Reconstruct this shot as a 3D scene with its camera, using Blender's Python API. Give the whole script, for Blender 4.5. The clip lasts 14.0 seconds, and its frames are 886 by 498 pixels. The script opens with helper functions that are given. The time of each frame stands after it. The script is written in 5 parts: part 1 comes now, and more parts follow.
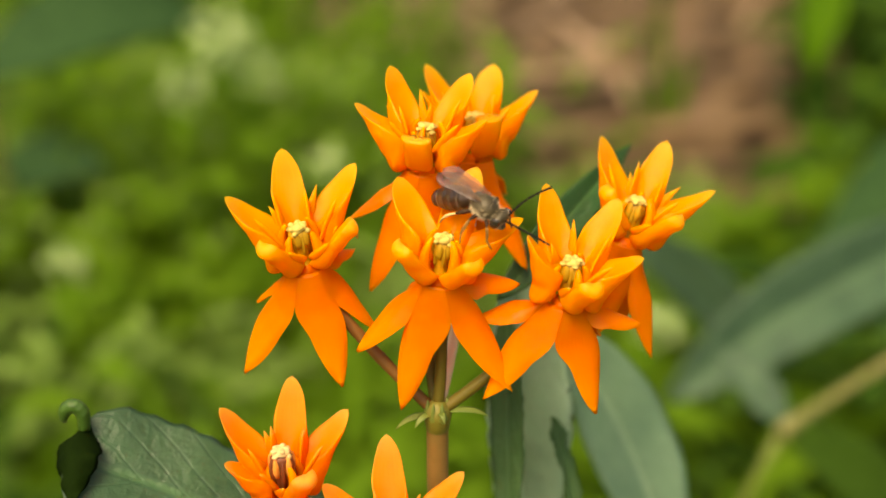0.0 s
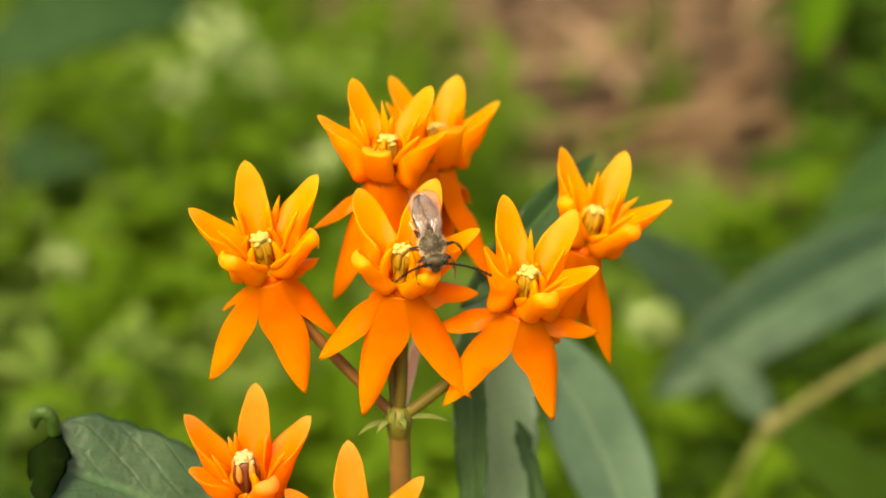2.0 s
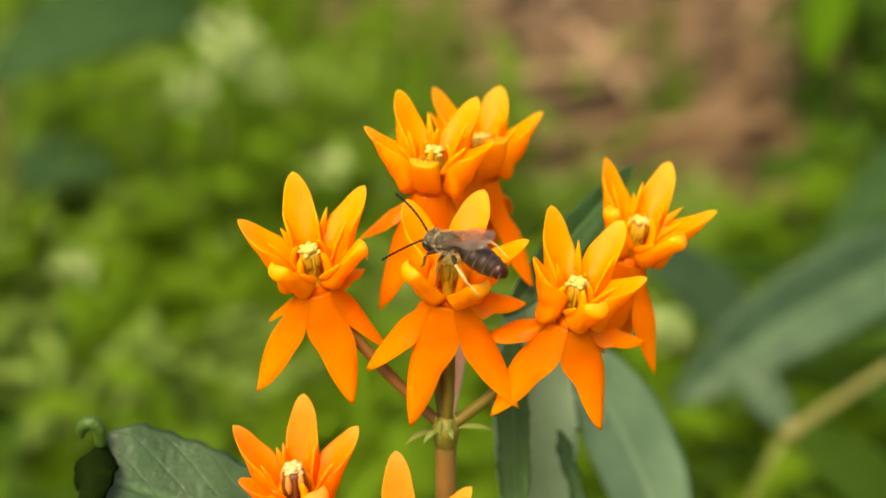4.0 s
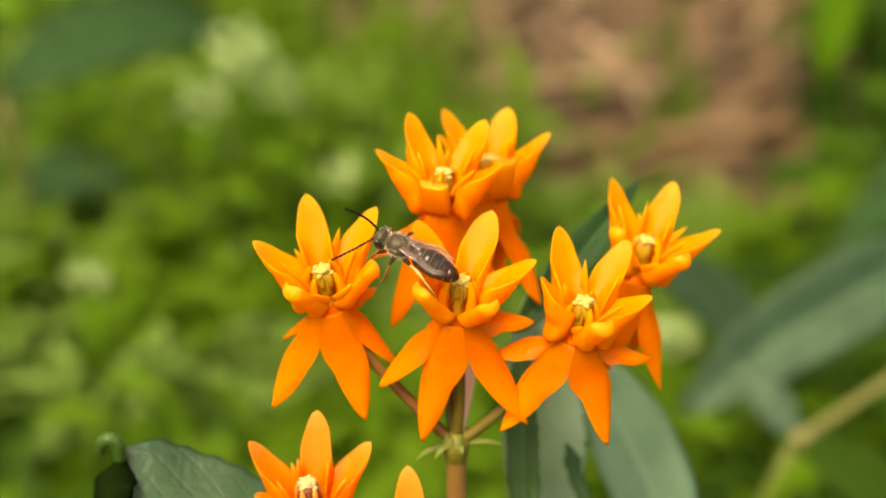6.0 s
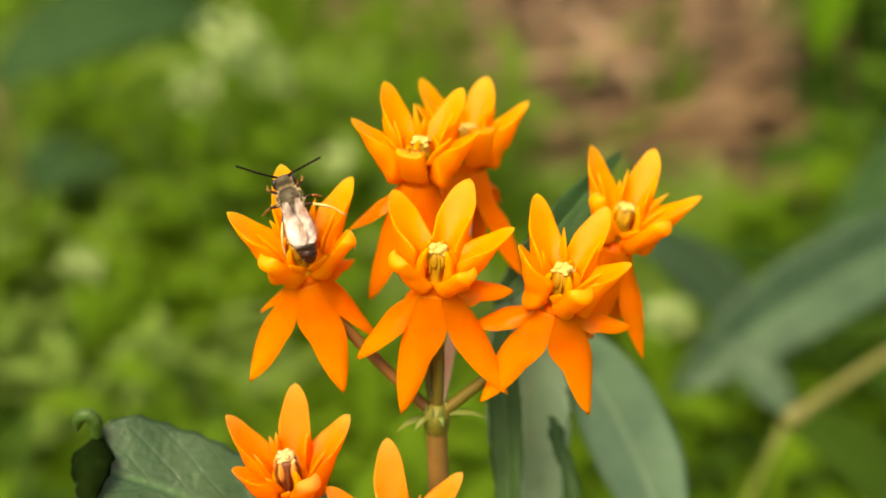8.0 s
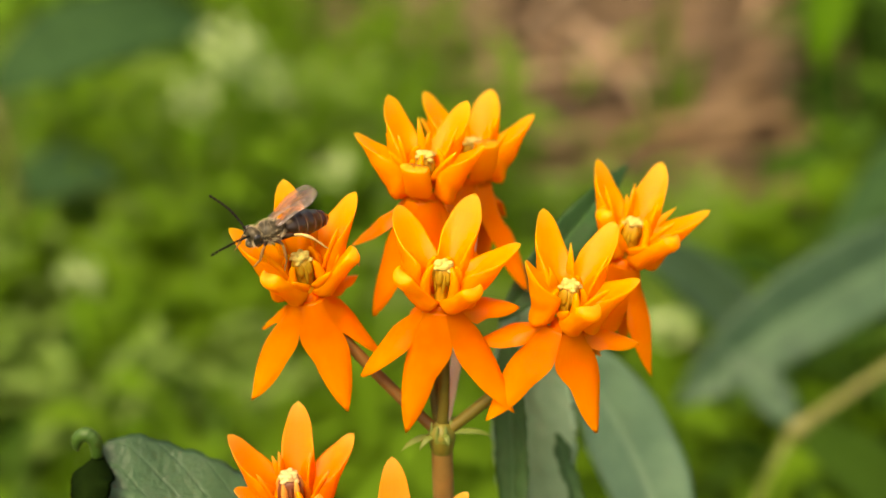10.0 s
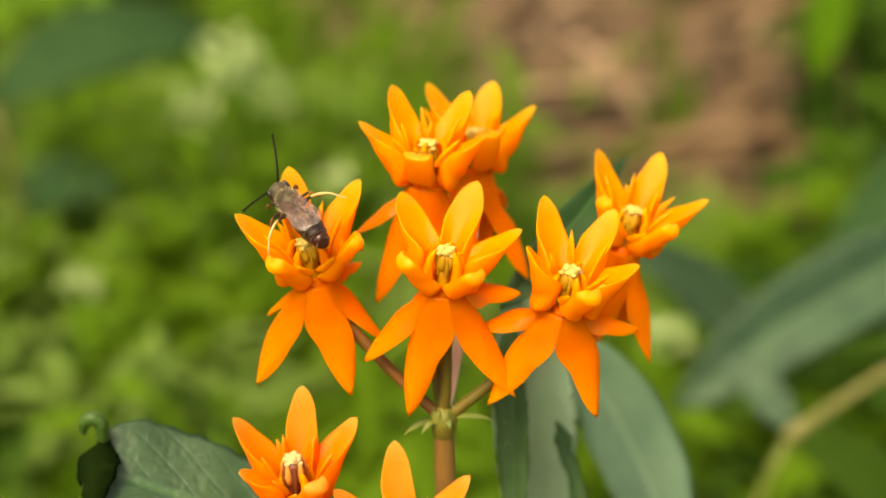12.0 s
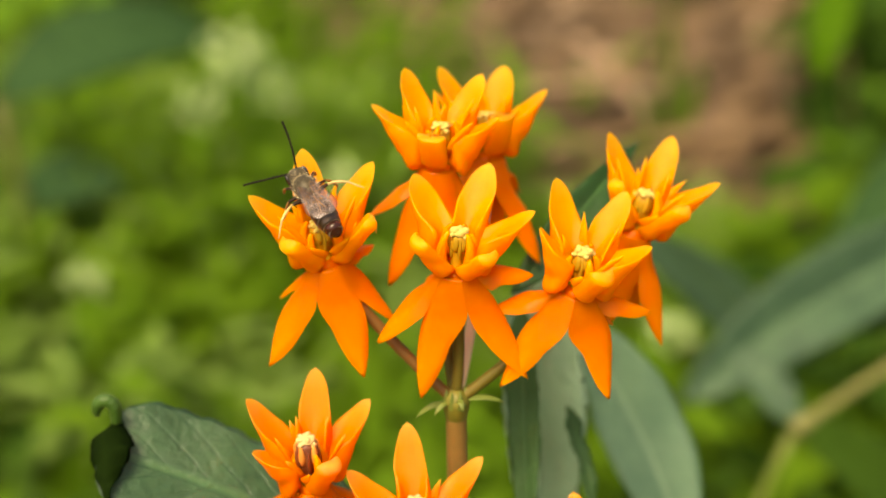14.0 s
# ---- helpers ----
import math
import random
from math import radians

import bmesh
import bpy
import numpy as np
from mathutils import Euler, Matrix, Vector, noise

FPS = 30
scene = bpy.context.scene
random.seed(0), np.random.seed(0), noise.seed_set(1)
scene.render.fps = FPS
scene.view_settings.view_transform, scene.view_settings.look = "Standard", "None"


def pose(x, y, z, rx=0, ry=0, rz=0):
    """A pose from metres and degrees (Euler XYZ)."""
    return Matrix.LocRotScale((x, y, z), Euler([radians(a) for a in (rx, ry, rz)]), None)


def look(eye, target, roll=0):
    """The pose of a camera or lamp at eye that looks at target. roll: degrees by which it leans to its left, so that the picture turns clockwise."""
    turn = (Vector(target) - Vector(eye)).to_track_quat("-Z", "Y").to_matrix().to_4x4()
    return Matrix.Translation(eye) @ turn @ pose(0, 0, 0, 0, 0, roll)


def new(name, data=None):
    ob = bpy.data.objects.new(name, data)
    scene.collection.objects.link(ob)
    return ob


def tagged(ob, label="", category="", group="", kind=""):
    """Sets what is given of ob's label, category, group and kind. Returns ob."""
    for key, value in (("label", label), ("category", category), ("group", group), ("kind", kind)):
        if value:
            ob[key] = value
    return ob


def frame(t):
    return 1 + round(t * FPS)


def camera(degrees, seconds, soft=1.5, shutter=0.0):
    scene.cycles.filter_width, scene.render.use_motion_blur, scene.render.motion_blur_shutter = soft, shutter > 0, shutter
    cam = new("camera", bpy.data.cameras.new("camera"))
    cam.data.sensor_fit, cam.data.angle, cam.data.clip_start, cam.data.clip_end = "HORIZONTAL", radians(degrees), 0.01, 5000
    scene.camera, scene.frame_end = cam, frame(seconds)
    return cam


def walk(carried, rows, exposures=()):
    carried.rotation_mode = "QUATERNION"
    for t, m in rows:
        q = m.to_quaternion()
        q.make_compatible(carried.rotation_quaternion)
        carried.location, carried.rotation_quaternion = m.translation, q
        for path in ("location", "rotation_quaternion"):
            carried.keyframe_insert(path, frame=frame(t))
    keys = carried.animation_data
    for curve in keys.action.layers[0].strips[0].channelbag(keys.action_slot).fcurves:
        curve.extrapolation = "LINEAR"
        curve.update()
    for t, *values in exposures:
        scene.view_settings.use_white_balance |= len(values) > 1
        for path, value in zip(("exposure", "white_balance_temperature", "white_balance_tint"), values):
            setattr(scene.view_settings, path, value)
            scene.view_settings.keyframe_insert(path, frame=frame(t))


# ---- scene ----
# A butterfly-weed umbel close up, a small bee walking on it, garden greenery behind.
cam = camera(36.0, 14.0, soft=1.6)
PATH = [
    (0, (-0.00000, -0.08660, 0.33000), (0.00000, -0.00000, 0.28000), 0.00),
    (0.5, (0.00152, -0.08553, 0.33150), (0.00150, 0.00078, 0.28100), 0.05),
    (1, (0.00151, -0.08642, 0.33147), (0.00148, -0.00016, 0.28088), -0.07),
    (1.5, (0.00251, -0.08797, 0.33170), (0.00220, -0.00182, 0.28093), -0.27),
    (2, (0.00337, -0.08759, 0.33210), (0.00286, -0.00131, 0.28155), -0.23),
    (2.5, (0.00170, -0.08732, 0.33228), (0.00153, -0.00088, 0.28199), -0.07),
    (3, (0.00011, -0.08777, 0.33190), (0.00009, -0.00126, 0.28174), -0.12),
    (5.3, (-0.00022, -0.08750, 0.33415), (-0.00119, -0.00112, 0.28377), -0.57),
    (5.5, (0.00004, -0.08839, 0.33430), (-0.00042, -0.00190, 0.28411), -0.42),
    (6, (-0.00011, -0.08919, 0.33489), (-0.00127, -0.00260, 0.28490), -0.74),
    (6.5, (0.00109, -0.08970, 0.33404), (0.00004, -0.00316, 0.28394), -0.92),
    (7, (0.00091, -0.08872, 0.33308), (-0.00042, -0.00232, 0.28275), -0.99),
    (7.5, (0.00253, -0.08837, 0.33288), (0.00065, -0.00218, 0.28219), -1.53),
    (7.7, (0.00185, -0.08897, 0.33295), (0.00053, -0.00277, 0.28228), -1.41),
    (10, (0.00105, -0.08732, 0.33270), (-0.00001, -0.00080, 0.28258), -1.54),
    (10.5, (0.00142, -0.08829, 0.33235), (0.00023, -0.00134, 0.28297), -1.52),
    (11, (0.00105, -0.08899, 0.33248), (-0.00013, -0.00208, 0.28303), -1.45),
    (11.5, (0.00131, -0.08904, 0.33158), (-0.00005, -0.00190, 0.28254), -1.53),
    (12, (0.00075, -0.08973, 0.33155), (-0.00020, -0.00260, 0.28248), -1.34),
    (12.5, (0.00117, -0.08982, 0.33158), (0.00018, -0.00263, 0.28262), -1.51),
    (13, (0.00127, -0.09101, 0.33092), (0.00012, -0.00383, 0.28194), -1.45),
    (13.5, (0.00041, -0.09123, 0.33099), (-0.00069, -0.00414, 0.28185), -1.68),
    (14, (-0.00017, -0.09073, 0.33044), (-0.00116, -0.00352, 0.28151), -1.30),
]
walk(cam, [(t, look(eye, target, roll)) for t, eye, target, roll in PATH], [(0.0, 1.10), (0.4, 1.21), (14.0, 1.21)])
cam.data.dof.use_dof = True
cam.data.dof.focus_distance = 0.0955
cam.data.dof.aperture_fstop = 20.0

# ---------------------------------------------------------------- light
world = bpy.data.worlds.new("sky")
scene.world = world
world.use_nodes = True
wn = world.node_tree.nodes
sky = wn.new("ShaderNodeTexSky")
sky.sky_type = "NISHITA"
sky.sun_disc = False
sky.sun_elevation = radians(62)
sky.sun_rotation = radians(215)
sky.dust_density = 4.0
sky.air_density = 0.6
sky.ozone_density = 0.0
wn["Background"].inputs["Strength"].default_value = 0.15
world.node_tree.links.new(sky.outputs["Color"], wn["Background"].inputs["Color"])

sun = new("sun", bpy.data.lights.new("sun", "SUN"))
sun.data.energy = 1.62
sun.data.angle = radians(28)
sun.data.color = (1.0, 0.95, 0.86)
sun.matrix_world = look((-0.27, -0.39, 0.88), (0, 0, 0))
scene.view_settings.use_white_balance = True
scene.view_settings.white_balance_temperature = 10100
scene.view_settings.white_balance_tint = 6

MM = 0.001


def V(x, y, z):
    """A place or offset given in millimetres."""
    return Vector((x * MM, y * MM, z * MM))


# ---------------------------------------------------------------- materials
def nodes_of(name):
    m = bpy.data.materials.new(name)
    m.use_nodes = True
    t = m.node_tree
    return m, t, t.nodes, t.links, t.nodes["Principled BSDF"]


def ramp(n, stops):
    r = n.new("ShaderNodeValToRGB")
    e = r.color_ramp.elements
    while len(e) < len(stops):
        e.new(0.5)
    for el, (p, c) in zip(e, stops):
        el.position, el.color = p, (*c, 1)
    return r


def noise_node(n, l, scale, detail=3.0, rough=0.55, coord=None):
    x = n.new("ShaderNodeTexNoise")
    x.inputs["Scale"].default_value, x.inputs["Detail"].default_value = scale, detail
    x.inputs["Roughness"].default_value = rough
    if coord:
        l.new(coord, x.inputs["Vector"])
    return x


def mix_colour(n, l, fac, a, b, mode="MIX"):
    m = n.new("ShaderNodeMix")
    m.data_type, m.blend_type = "RGBA", mode
    for sock, v in ((m.inputs[0], fac), (m.inputs[6], a), (m.inputs[7], b)):
        if hasattr(v, "is_linked"):
            l.new(v, sock)
        else:
            sock.default_value = v if not isinstance(v, tuple) else (*v, 1)
    return m.outputs[2]


def bump(n, l, bsdf, height, strength, dist):
    b = n.new("ShaderNodeBump")
    b.inputs["Strength"].default_value, b.inputs["Distance"].default_value = strength, dist
    l.new(height, b.inputs["Height"])
    l.new(b.outputs["Normal"], bsdf.inputs["Normal"])


def add_translucency(m, t, n, l, bsdf, colour, amount):
    """Light that passes through a thin petal or leaf."""
    tr = n.new("ShaderNodeBsdfTranslucent")
    if hasattr(colour, "is_linked"):
        l.new(colour, tr.inputs["Color"])
    else:
        tr.inputs["Color"].default_value = (*colour, 1)
    mx = n.new("ShaderNodeMixShader")
    mx.inputs[0].default_value = amount
    l.new(bsdf.outputs[0], mx.inputs[1])
    l.new(tr.outputs[0], mx.inputs[2])
    l.new(mx.outputs[0], n["Material Output"].inputs["Surface"])


def petal_material(name, base, tip, vein, trans, gloss=0.42, pale=1.0):
    """Waxy petal: pigment runs from a base deepened for shade to the tip (v), fine lengthwise streaks, thin margin (u)
    paled for light showing through.
    """
    m, t, n, l, b = nodes_of(name)
    uv = n.new("ShaderNodeUVMap")
    sep = n.new("ShaderNodeSeparateXYZ")
    l.new(uv.outputs[0], sep.inputs[0])
    # the base colour is deepened to hold the shade at the petal's foot
    along = ramp(n, [(0.0, base), (0.32, base), (0.78, tip), (1.0, (min(1, tip[0] * 1.02), tip[1] * pale, tip[2] * (1 + 6 * (pale - 1))))])
    l.new(sep.outputs[1], along.inputs[0])
    mp = n.new("ShaderNodeMapping")
    mp.inputs["Scale"].default_value = (26, 2.2, 1)
    l.new(uv.outputs[0], mp.inputs[0])
    streak = noise_node(n, l, 1.0, 4.0, 0.6, mp.outputs[0])
    sr = ramp(n, [(0.35, (0, 0, 0)), (0.75, (1, 1, 1))])
    l.new(streak.outputs[0], sr.inputs[0])
    tc = n.new("ShaderNodeTexCoord")
    blotch = noise_node(n, l, 420.0, 3.0, 0.6, tc.outputs["Object"])
    br = ramp(n, [(0.35, (0, 0, 0)), (0.7, (1, 1, 1))])
    l.new(blotch.outputs[0], br.inputs[0])
    mul = n.new("ShaderNodeMath")
    mul.operation, mul.inputs[1].default_value = "MULTIPLY", 0.30
    l.new(sr.outputs[0], mul.inputs[0])
    c1 = mix_colour(n, l, mul.outputs[0], along.outputs[0], vein)
    mul2 = n.new("ShaderNodeMath")
    mul2.operation, mul2.inputs[1].default_value = "MULTIPLY", 0.34
    l.new(br.outputs[0], mul2.inputs[0])
    c2 = mix_colour(n, l, mul2.outputs[0], c1, tip)
    off = n.new("ShaderNodeMath")
    off.operation, off.inputs[1].default_value = "SUBTRACT", 0.5
    l.new(sep.outputs[0], off.inputs[0])
    ab = n.new("ShaderNodeMath")
    ab.operation = "ABSOLUTE"
    l.new(off.outputs[0], ab.inputs[0])
    # margin paled as if light came through its thin edge
    margin = ramp(n, [(0.30, (0, 0, 0)), (0.49, (0.15, 0.15, 0.15))])
    l.new(ab.outputs[0], margin.inputs[0])
    near_tip = ramp(n, [(0.35, (0.12, 0.12, 0.12)), (0.9, (1, 1, 1))])
    l.new(sep.outputs[1], near_tip.inputs[0])
    mg = n.new("ShaderNodeMath")
    mg.operation = "MULTIPLY"
    l.new(margin.outputs[0], mg.inputs[0])
    l.new(near_tip.outputs[0], mg.inputs[1])
    c2 = mix_colour(n, l, mg.outputs[0], c2, (min(1, tip[0] * 1.03), tip[1] * 1.35, tip[2] * 3))
    l.new(c2, b.inputs["Base Color"])
    b.inputs["Roughness"].default_value = gloss
    b.inputs["Specular IOR Level"].default_value = 0.22
    b.inputs["Subsurface Weight"].default_value = 0.5
    b.inputs["Subsurface Radius"].default_value = (0.9, 0.35, 0.05)
    b.inputs["Subsurface Scale"].default_value = 0.0010
    bump(n, l, b, streak.outputs[0], 0.2, 0.00014)
    add_translucency(m, t, n, l, b, c2, trans)
    return m


def leaf_material(name, dark, light, vein, bloom=0.0, rough=0.42, trans=0.15, veins=9.0, spec=0.38):
    """Leaf with a pale midrib and slanting side veins (from its own u, v), mottled, with a bluish bloom."""
    m, t, n, l, b = nodes_of(name)
    uv = n.new("ShaderNodeUVMap")
    sep = n.new("ShaderNodeSeparateXYZ")
    l.new(uv.outputs[0], sep.inputs[0])

    def math(op, a, bb=None):
        x = n.new("ShaderNodeMath")
        x.operation = op
        for s_, v in zip(x.inputs, (a, bb)):
            if v is None:
                continue
            if hasattr(v, "is_linked"):
                l.new(v, s_)
            else:
                s_.default_value = v
        return x.outputs[0]

    off = math("ABSOLUTE", math("SUBTRACT", sep.outputs[0], 0.5))
    tc = n.new("ShaderNodeTexCoord")
    wob = noise_node(n, l, 260.0, 2.0, 0.5, tc.outputs["Object"])
    slant = math("ADD", math("SUBTRACT", math("MULTIPLY", sep.outputs[1], veins), math("MULTIPLY", off, 5.0)), math("MULTIPLY", wob.outputs[0], 0.5))
    wave = math("ABSOLUTE", math("SUBTRACT", math("FRACT", slant), 0.5))
    side = ramp(n, [(0.0, (1, 1, 1)), (0.07, (0, 0, 0))])
    l.new(wave, side.inputs[0])
    mid = ramp(n, [(0.0, (1, 1, 1)), (0.025, (0.8, 0.8, 0.8)), (0.05, (0, 0, 0))])
    l.new(off, mid.inputs[0])
    mott = noise_node(n, l, 180.0, 5.0, 0.65, tc.outputs["Object"])
    mr = ramp(n, [(0.3, dark), (0.7, light)])
    l.new(mott.outputs[0], mr.inputs[0])
    fine = noise_node(n, l, 900.0, 5.0, 0.7, tc.outputs["Object"])
    net = n.new("ShaderNodeTexVoronoi")
    net.feature = "DISTANCE_TO_EDGE"
    net.inputs["Scale"].default_value = 760.0
    warp = n.new("ShaderNodeVectorMath")
    warp.operation = "MULTIPLY_ADD"
    l.new(wob.outputs[1], warp.inputs[0])
    warp.inputs[1].default_value = (0.0012, 0.0012, 0.0012)
    l.new(tc.outputs["Object"], warp.inputs[2])
    l.new(warp.outputs[0], net.inputs["Vector"])
    cell = ramp(n, [(0.0, (0, 0, 0)), (0.30, (1, 1, 1))])
    l.new(net.outputs["Distance"], cell.inputs[0])
    c = mix_colour(n, l, math("MULTIPLY", math("SUBTRACT", 1.0, cell.outputs[0]), 0.10), mr.outputs[0], dark)
    c = mix_colour(n, l, math("MULTIPLY", side.outputs[0], 0.12), c, vein)
    c = mix_colour(n, l, math("MULTIPLY", mid.outputs[0], 0.75), c, vein)
    c = mix_colour(n, l, math("MULTIPLY", fine.outputs[0], bloom), c, (0.32, 0.42, 0.36))
    l.new(c, b.inputs["Base Color"])
    b.inputs["Roughness"].default_value = rough
    b.inputs["Specular IOR Level"].default_value = spec
    h = math("SUBTRACT", math("ADD", math("ADD", math("MULTIPLY", fine.outputs[0], 1.2), math("MULTIPLY", mott.outputs[0], 2.6)), math("MULTIPLY", cell.outputs[0], 0.16)), math("ADD", math("MULTIPLY", side.outputs[0], 0.5), mid.outputs[0]))
    bump(n, l, b, h, 0.5, 0.00035)
    add_translucency(m, t, n, l, b, c, trans)
    return m


def plain_material(name, a, bcol, scale, rough=0.6, bump_d=0.0001, metal=0.0, spec=0.4, trans=0.0, per_island=0.0):
    """Two tones mottled at two scales."""
    m, t, n, l, b = nodes_of(name)
    tc = n.new("ShaderNodeTexCoord")
    x = noise_node(n, l, scale, 5.0, 0.62, tc.outputs["Object"])
    y = noise_node(n, l, scale * 0.13, 2.0, 0.5, tc.outputs["Object"])
    add = n.new("ShaderNodeMath")
    add.operation = "ADD"
    l.new(x.outputs[0], add.inputs[0])
    l.new(y.outputs[0], add.inputs[1])
    half = n.new("ShaderNodeMath")
    half.operation, half.inputs[1].default_value = "MULTIPLY", 0.5
    l.new(add.outputs[0], half.inputs[0])
    fac = half.outputs[0]
    if per_island:
        geo = n.new("ShaderNodeNewGeometry")
        mx = n.new("ShaderNodeMath")
        mx.operation = "MULTIPLY_ADD"
        mx.inputs[1].default_value, mx.inputs[2].default_value = per_island, -0.5 * per_island
        l.new(geo.outputs["Random Per Island"], mx.inputs[0])
        ad = n.new("ShaderNodeMath")
        ad.operation = "ADD"
        l.new(fac, ad.inputs[0])
        l.new(mx.outputs[0], ad.inputs[1])
        fac = ad.outputs[0]
    r = ramp(n, [(0.36, a), (0.64, bcol)])
    l.new(fac, r.inputs[0])
    l.new(r.outputs[0], b.inputs["Base Color"])
    b.inputs["Roughness"].default_value, b.inputs["Metallic"].default_value = rough, metal
    b.inputs["Specular IOR Level"].default_value = spec
    bump(n, l, b, x.outputs[0], 0.5, bump_d)
    if trans:
        add_translucency(m, t, n, l, b, r.outputs[0], trans)
    return m


HOOD = petal_material("hood_orange", (0.93, 0.305, 0.004), (0.95, 0.398, 0.017), (0.90, 0.255, 0.003), 0.46, pale=1.30)
HOOD_OLD = petal_material("hood_deep_orange", (0.91, 0.215, 0.004), (0.95, 0.310, 0.026), (0.87, 0.180, 0.003), 0.44, pale=1.45)
PETAL = petal_material("petal_orange", (0.86, 0.150, 0.002), (0.93, 0.248, 0.005), (0.84, 0.172, 0.001), 0.34)
HORN = petal_material("horn_orange", (0.92, 0.280, 0.004), (0.95, 0.370, 0.012), (0.88, 0.250, 0.003), 0.35)
COLUMN = plain_material("column_gold", (0.36, 0.20, 0.014), (0.52, 0.28, 0.020), 900, 0.45, 0.00006)
ANTHER = plain_material("anther_olive", (0.29, 0.170, 0.013), (0.47, 0.27, 0.022), 1200, 0.5, 0.00006, spec=0.2)
ANTHER_OLD = plain_material("anther_brown", (0.10, 0.020, 0.006), (0.20, 0.055, 0.012), 900, 0.5, 0.00008)
ANTHER_TAN = plain_material("anther_tan", (0.58, 0.20, 0.03), (0.74, 0.33, 0.08), 900, 0.5, 0.00008)
STIGMA_OLD = plain_material("stigma_tan", (0.46, 0.29, 0.11), (0.70, 0.50, 0.25), 1900, 0.6, 0.00014, spec=0.2)
STIGMA = plain_material("stigma_cream", (0.36, 0.265, 0.050), (0.64, 0.52, 0.16), 1900, 0.6, 0.00014, spec=0.2)
SLIT = plain_material("anther_wing_gold", (0.28, 0.165, 0.013), (0.46, 0.27, 0.022), 900, 0.5, spec=0.2)
PEDICEL = plain_material("pedicel_green", (0.068, 0.064, 0.008), (0.125, 0.092, 0.014), 350, 0.5, 0.00008, spec=0.25)
PEDICEL_BROWN = plain_material("pedicel_brown", (0.10, 0.048, 0.010), (0.165, 0.074, 0.018), 350, 0.5, 0.00008, spec=0.25)
NODE_GREEN = plain_material("node_green", (0.100, 0.105, 0.012), (0.19, 0.165, 0.026), 500, 0.5, 0.00010)
PEDICEL_PALE = plain_material("pedicel_pale", (0.72, 0.56, 0.36), (0.82, 0.68, 0.48), 350, 0.5, 0.00008)
STEM = plain_material("stem_bronze", (0.15, 0.095, 0.022), (0.26, 0.145, 0.045), 260, 0.5, 0.00010)
BRACT = plain_material("bract_green", (0.10, 0.15, 0.025), (0.22, 0.26, 0.06), 400, 0.5, 0.00005, trans=0.25)
LEAF = leaf_material("milkweed_leaf", (0.008, 0.040, 0.013), (0.040, 0.102, 0.044), (0.050, 0.13, 0.050), 0.05, 0.36, 0.06, spec=0.42)
# leaf underside; the shade of the curl is put into its near-black colour
LEAF_UNDER_SHADE = plain_material("leaf_underside_shade", (0.002, 0.006, 0.001), (0.006, 0.015, 0.002), 700, 0.8, 0.0002, spec=0.02)
LEAF_DARK = leaf_material("leaf_dark_green", (0.020, 0.066, 0.017), (0.050, 0.122, 0.036), (0.06, 0.14, 0.05), 0.03, 0.48, 0.08, spec=0.18)
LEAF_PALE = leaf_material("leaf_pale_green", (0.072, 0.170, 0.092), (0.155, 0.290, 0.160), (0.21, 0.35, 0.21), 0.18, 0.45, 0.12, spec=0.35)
LEAF_DEEP = leaf_material("milkweed_leaf_glossy", (0.008, 0.042, 0.008), (0.026, 0.092, 0.020), (0.05, 0.14, 0.035), 0.0, 0.34, 0.10)
LEAF_TIP = leaf_material("leaf_tip_green", (0.005, 0.022, 0.003), (0.018, 0.058, 0.008), (0.05, 0.12, 0.02), 0.0, 0.32, 0.10, spec=0.4)
LEAF_GREY = leaf_material("leaf_grey_green", (0.150, 0.285, 0.165), (0.235, 0.390, 0.240), (0.17, 0.30, 0.17), 0.22, 0.38, 0.08, spec=0.5)
LEAF_SOFT = leaf_material("milkweed_leaf_bloomy", (0.011, 0.046, 0.021), (0.040, 0.098, 0.047), (0.060, 0.13, 0.060), 0.08, 0.45, 0.12, spec=0.28)
LEAF_TEAL = leaf_material("leaf_blue_green", (0.014, 0.048, 0.014), (0.030, 0.080, 0.024), (0.020, 0.06, 0.02), 0.02, 0.7, 0.15, spec=0.08)
SPECK = plain_material("speck_brown", (0.10, 0.02, 0.006), (0.18, 0.05, 0.01), 1500, 0.6)


# ---------------------------------------------------------------- mesh helpers
def part(name, bm, material, parent, label=""):
    me = bpy.data.meshes.new(name)
    bm.normal_update()
    bm.to_mesh(me)
    bm.free()
    for p in me.polygons:
        p.use_smooth = True
    me.materials.append(material)
    ob = new(name, me)
    ob.parent = parent
    if label:
        ob["label"] = label
    return ob


def thing(name, at, label, category, group="", kind=""):
    e = new(name)
    e.empty_display_size = 0.002
    e.location = at
    return tagged(e, label, category, group, kind)


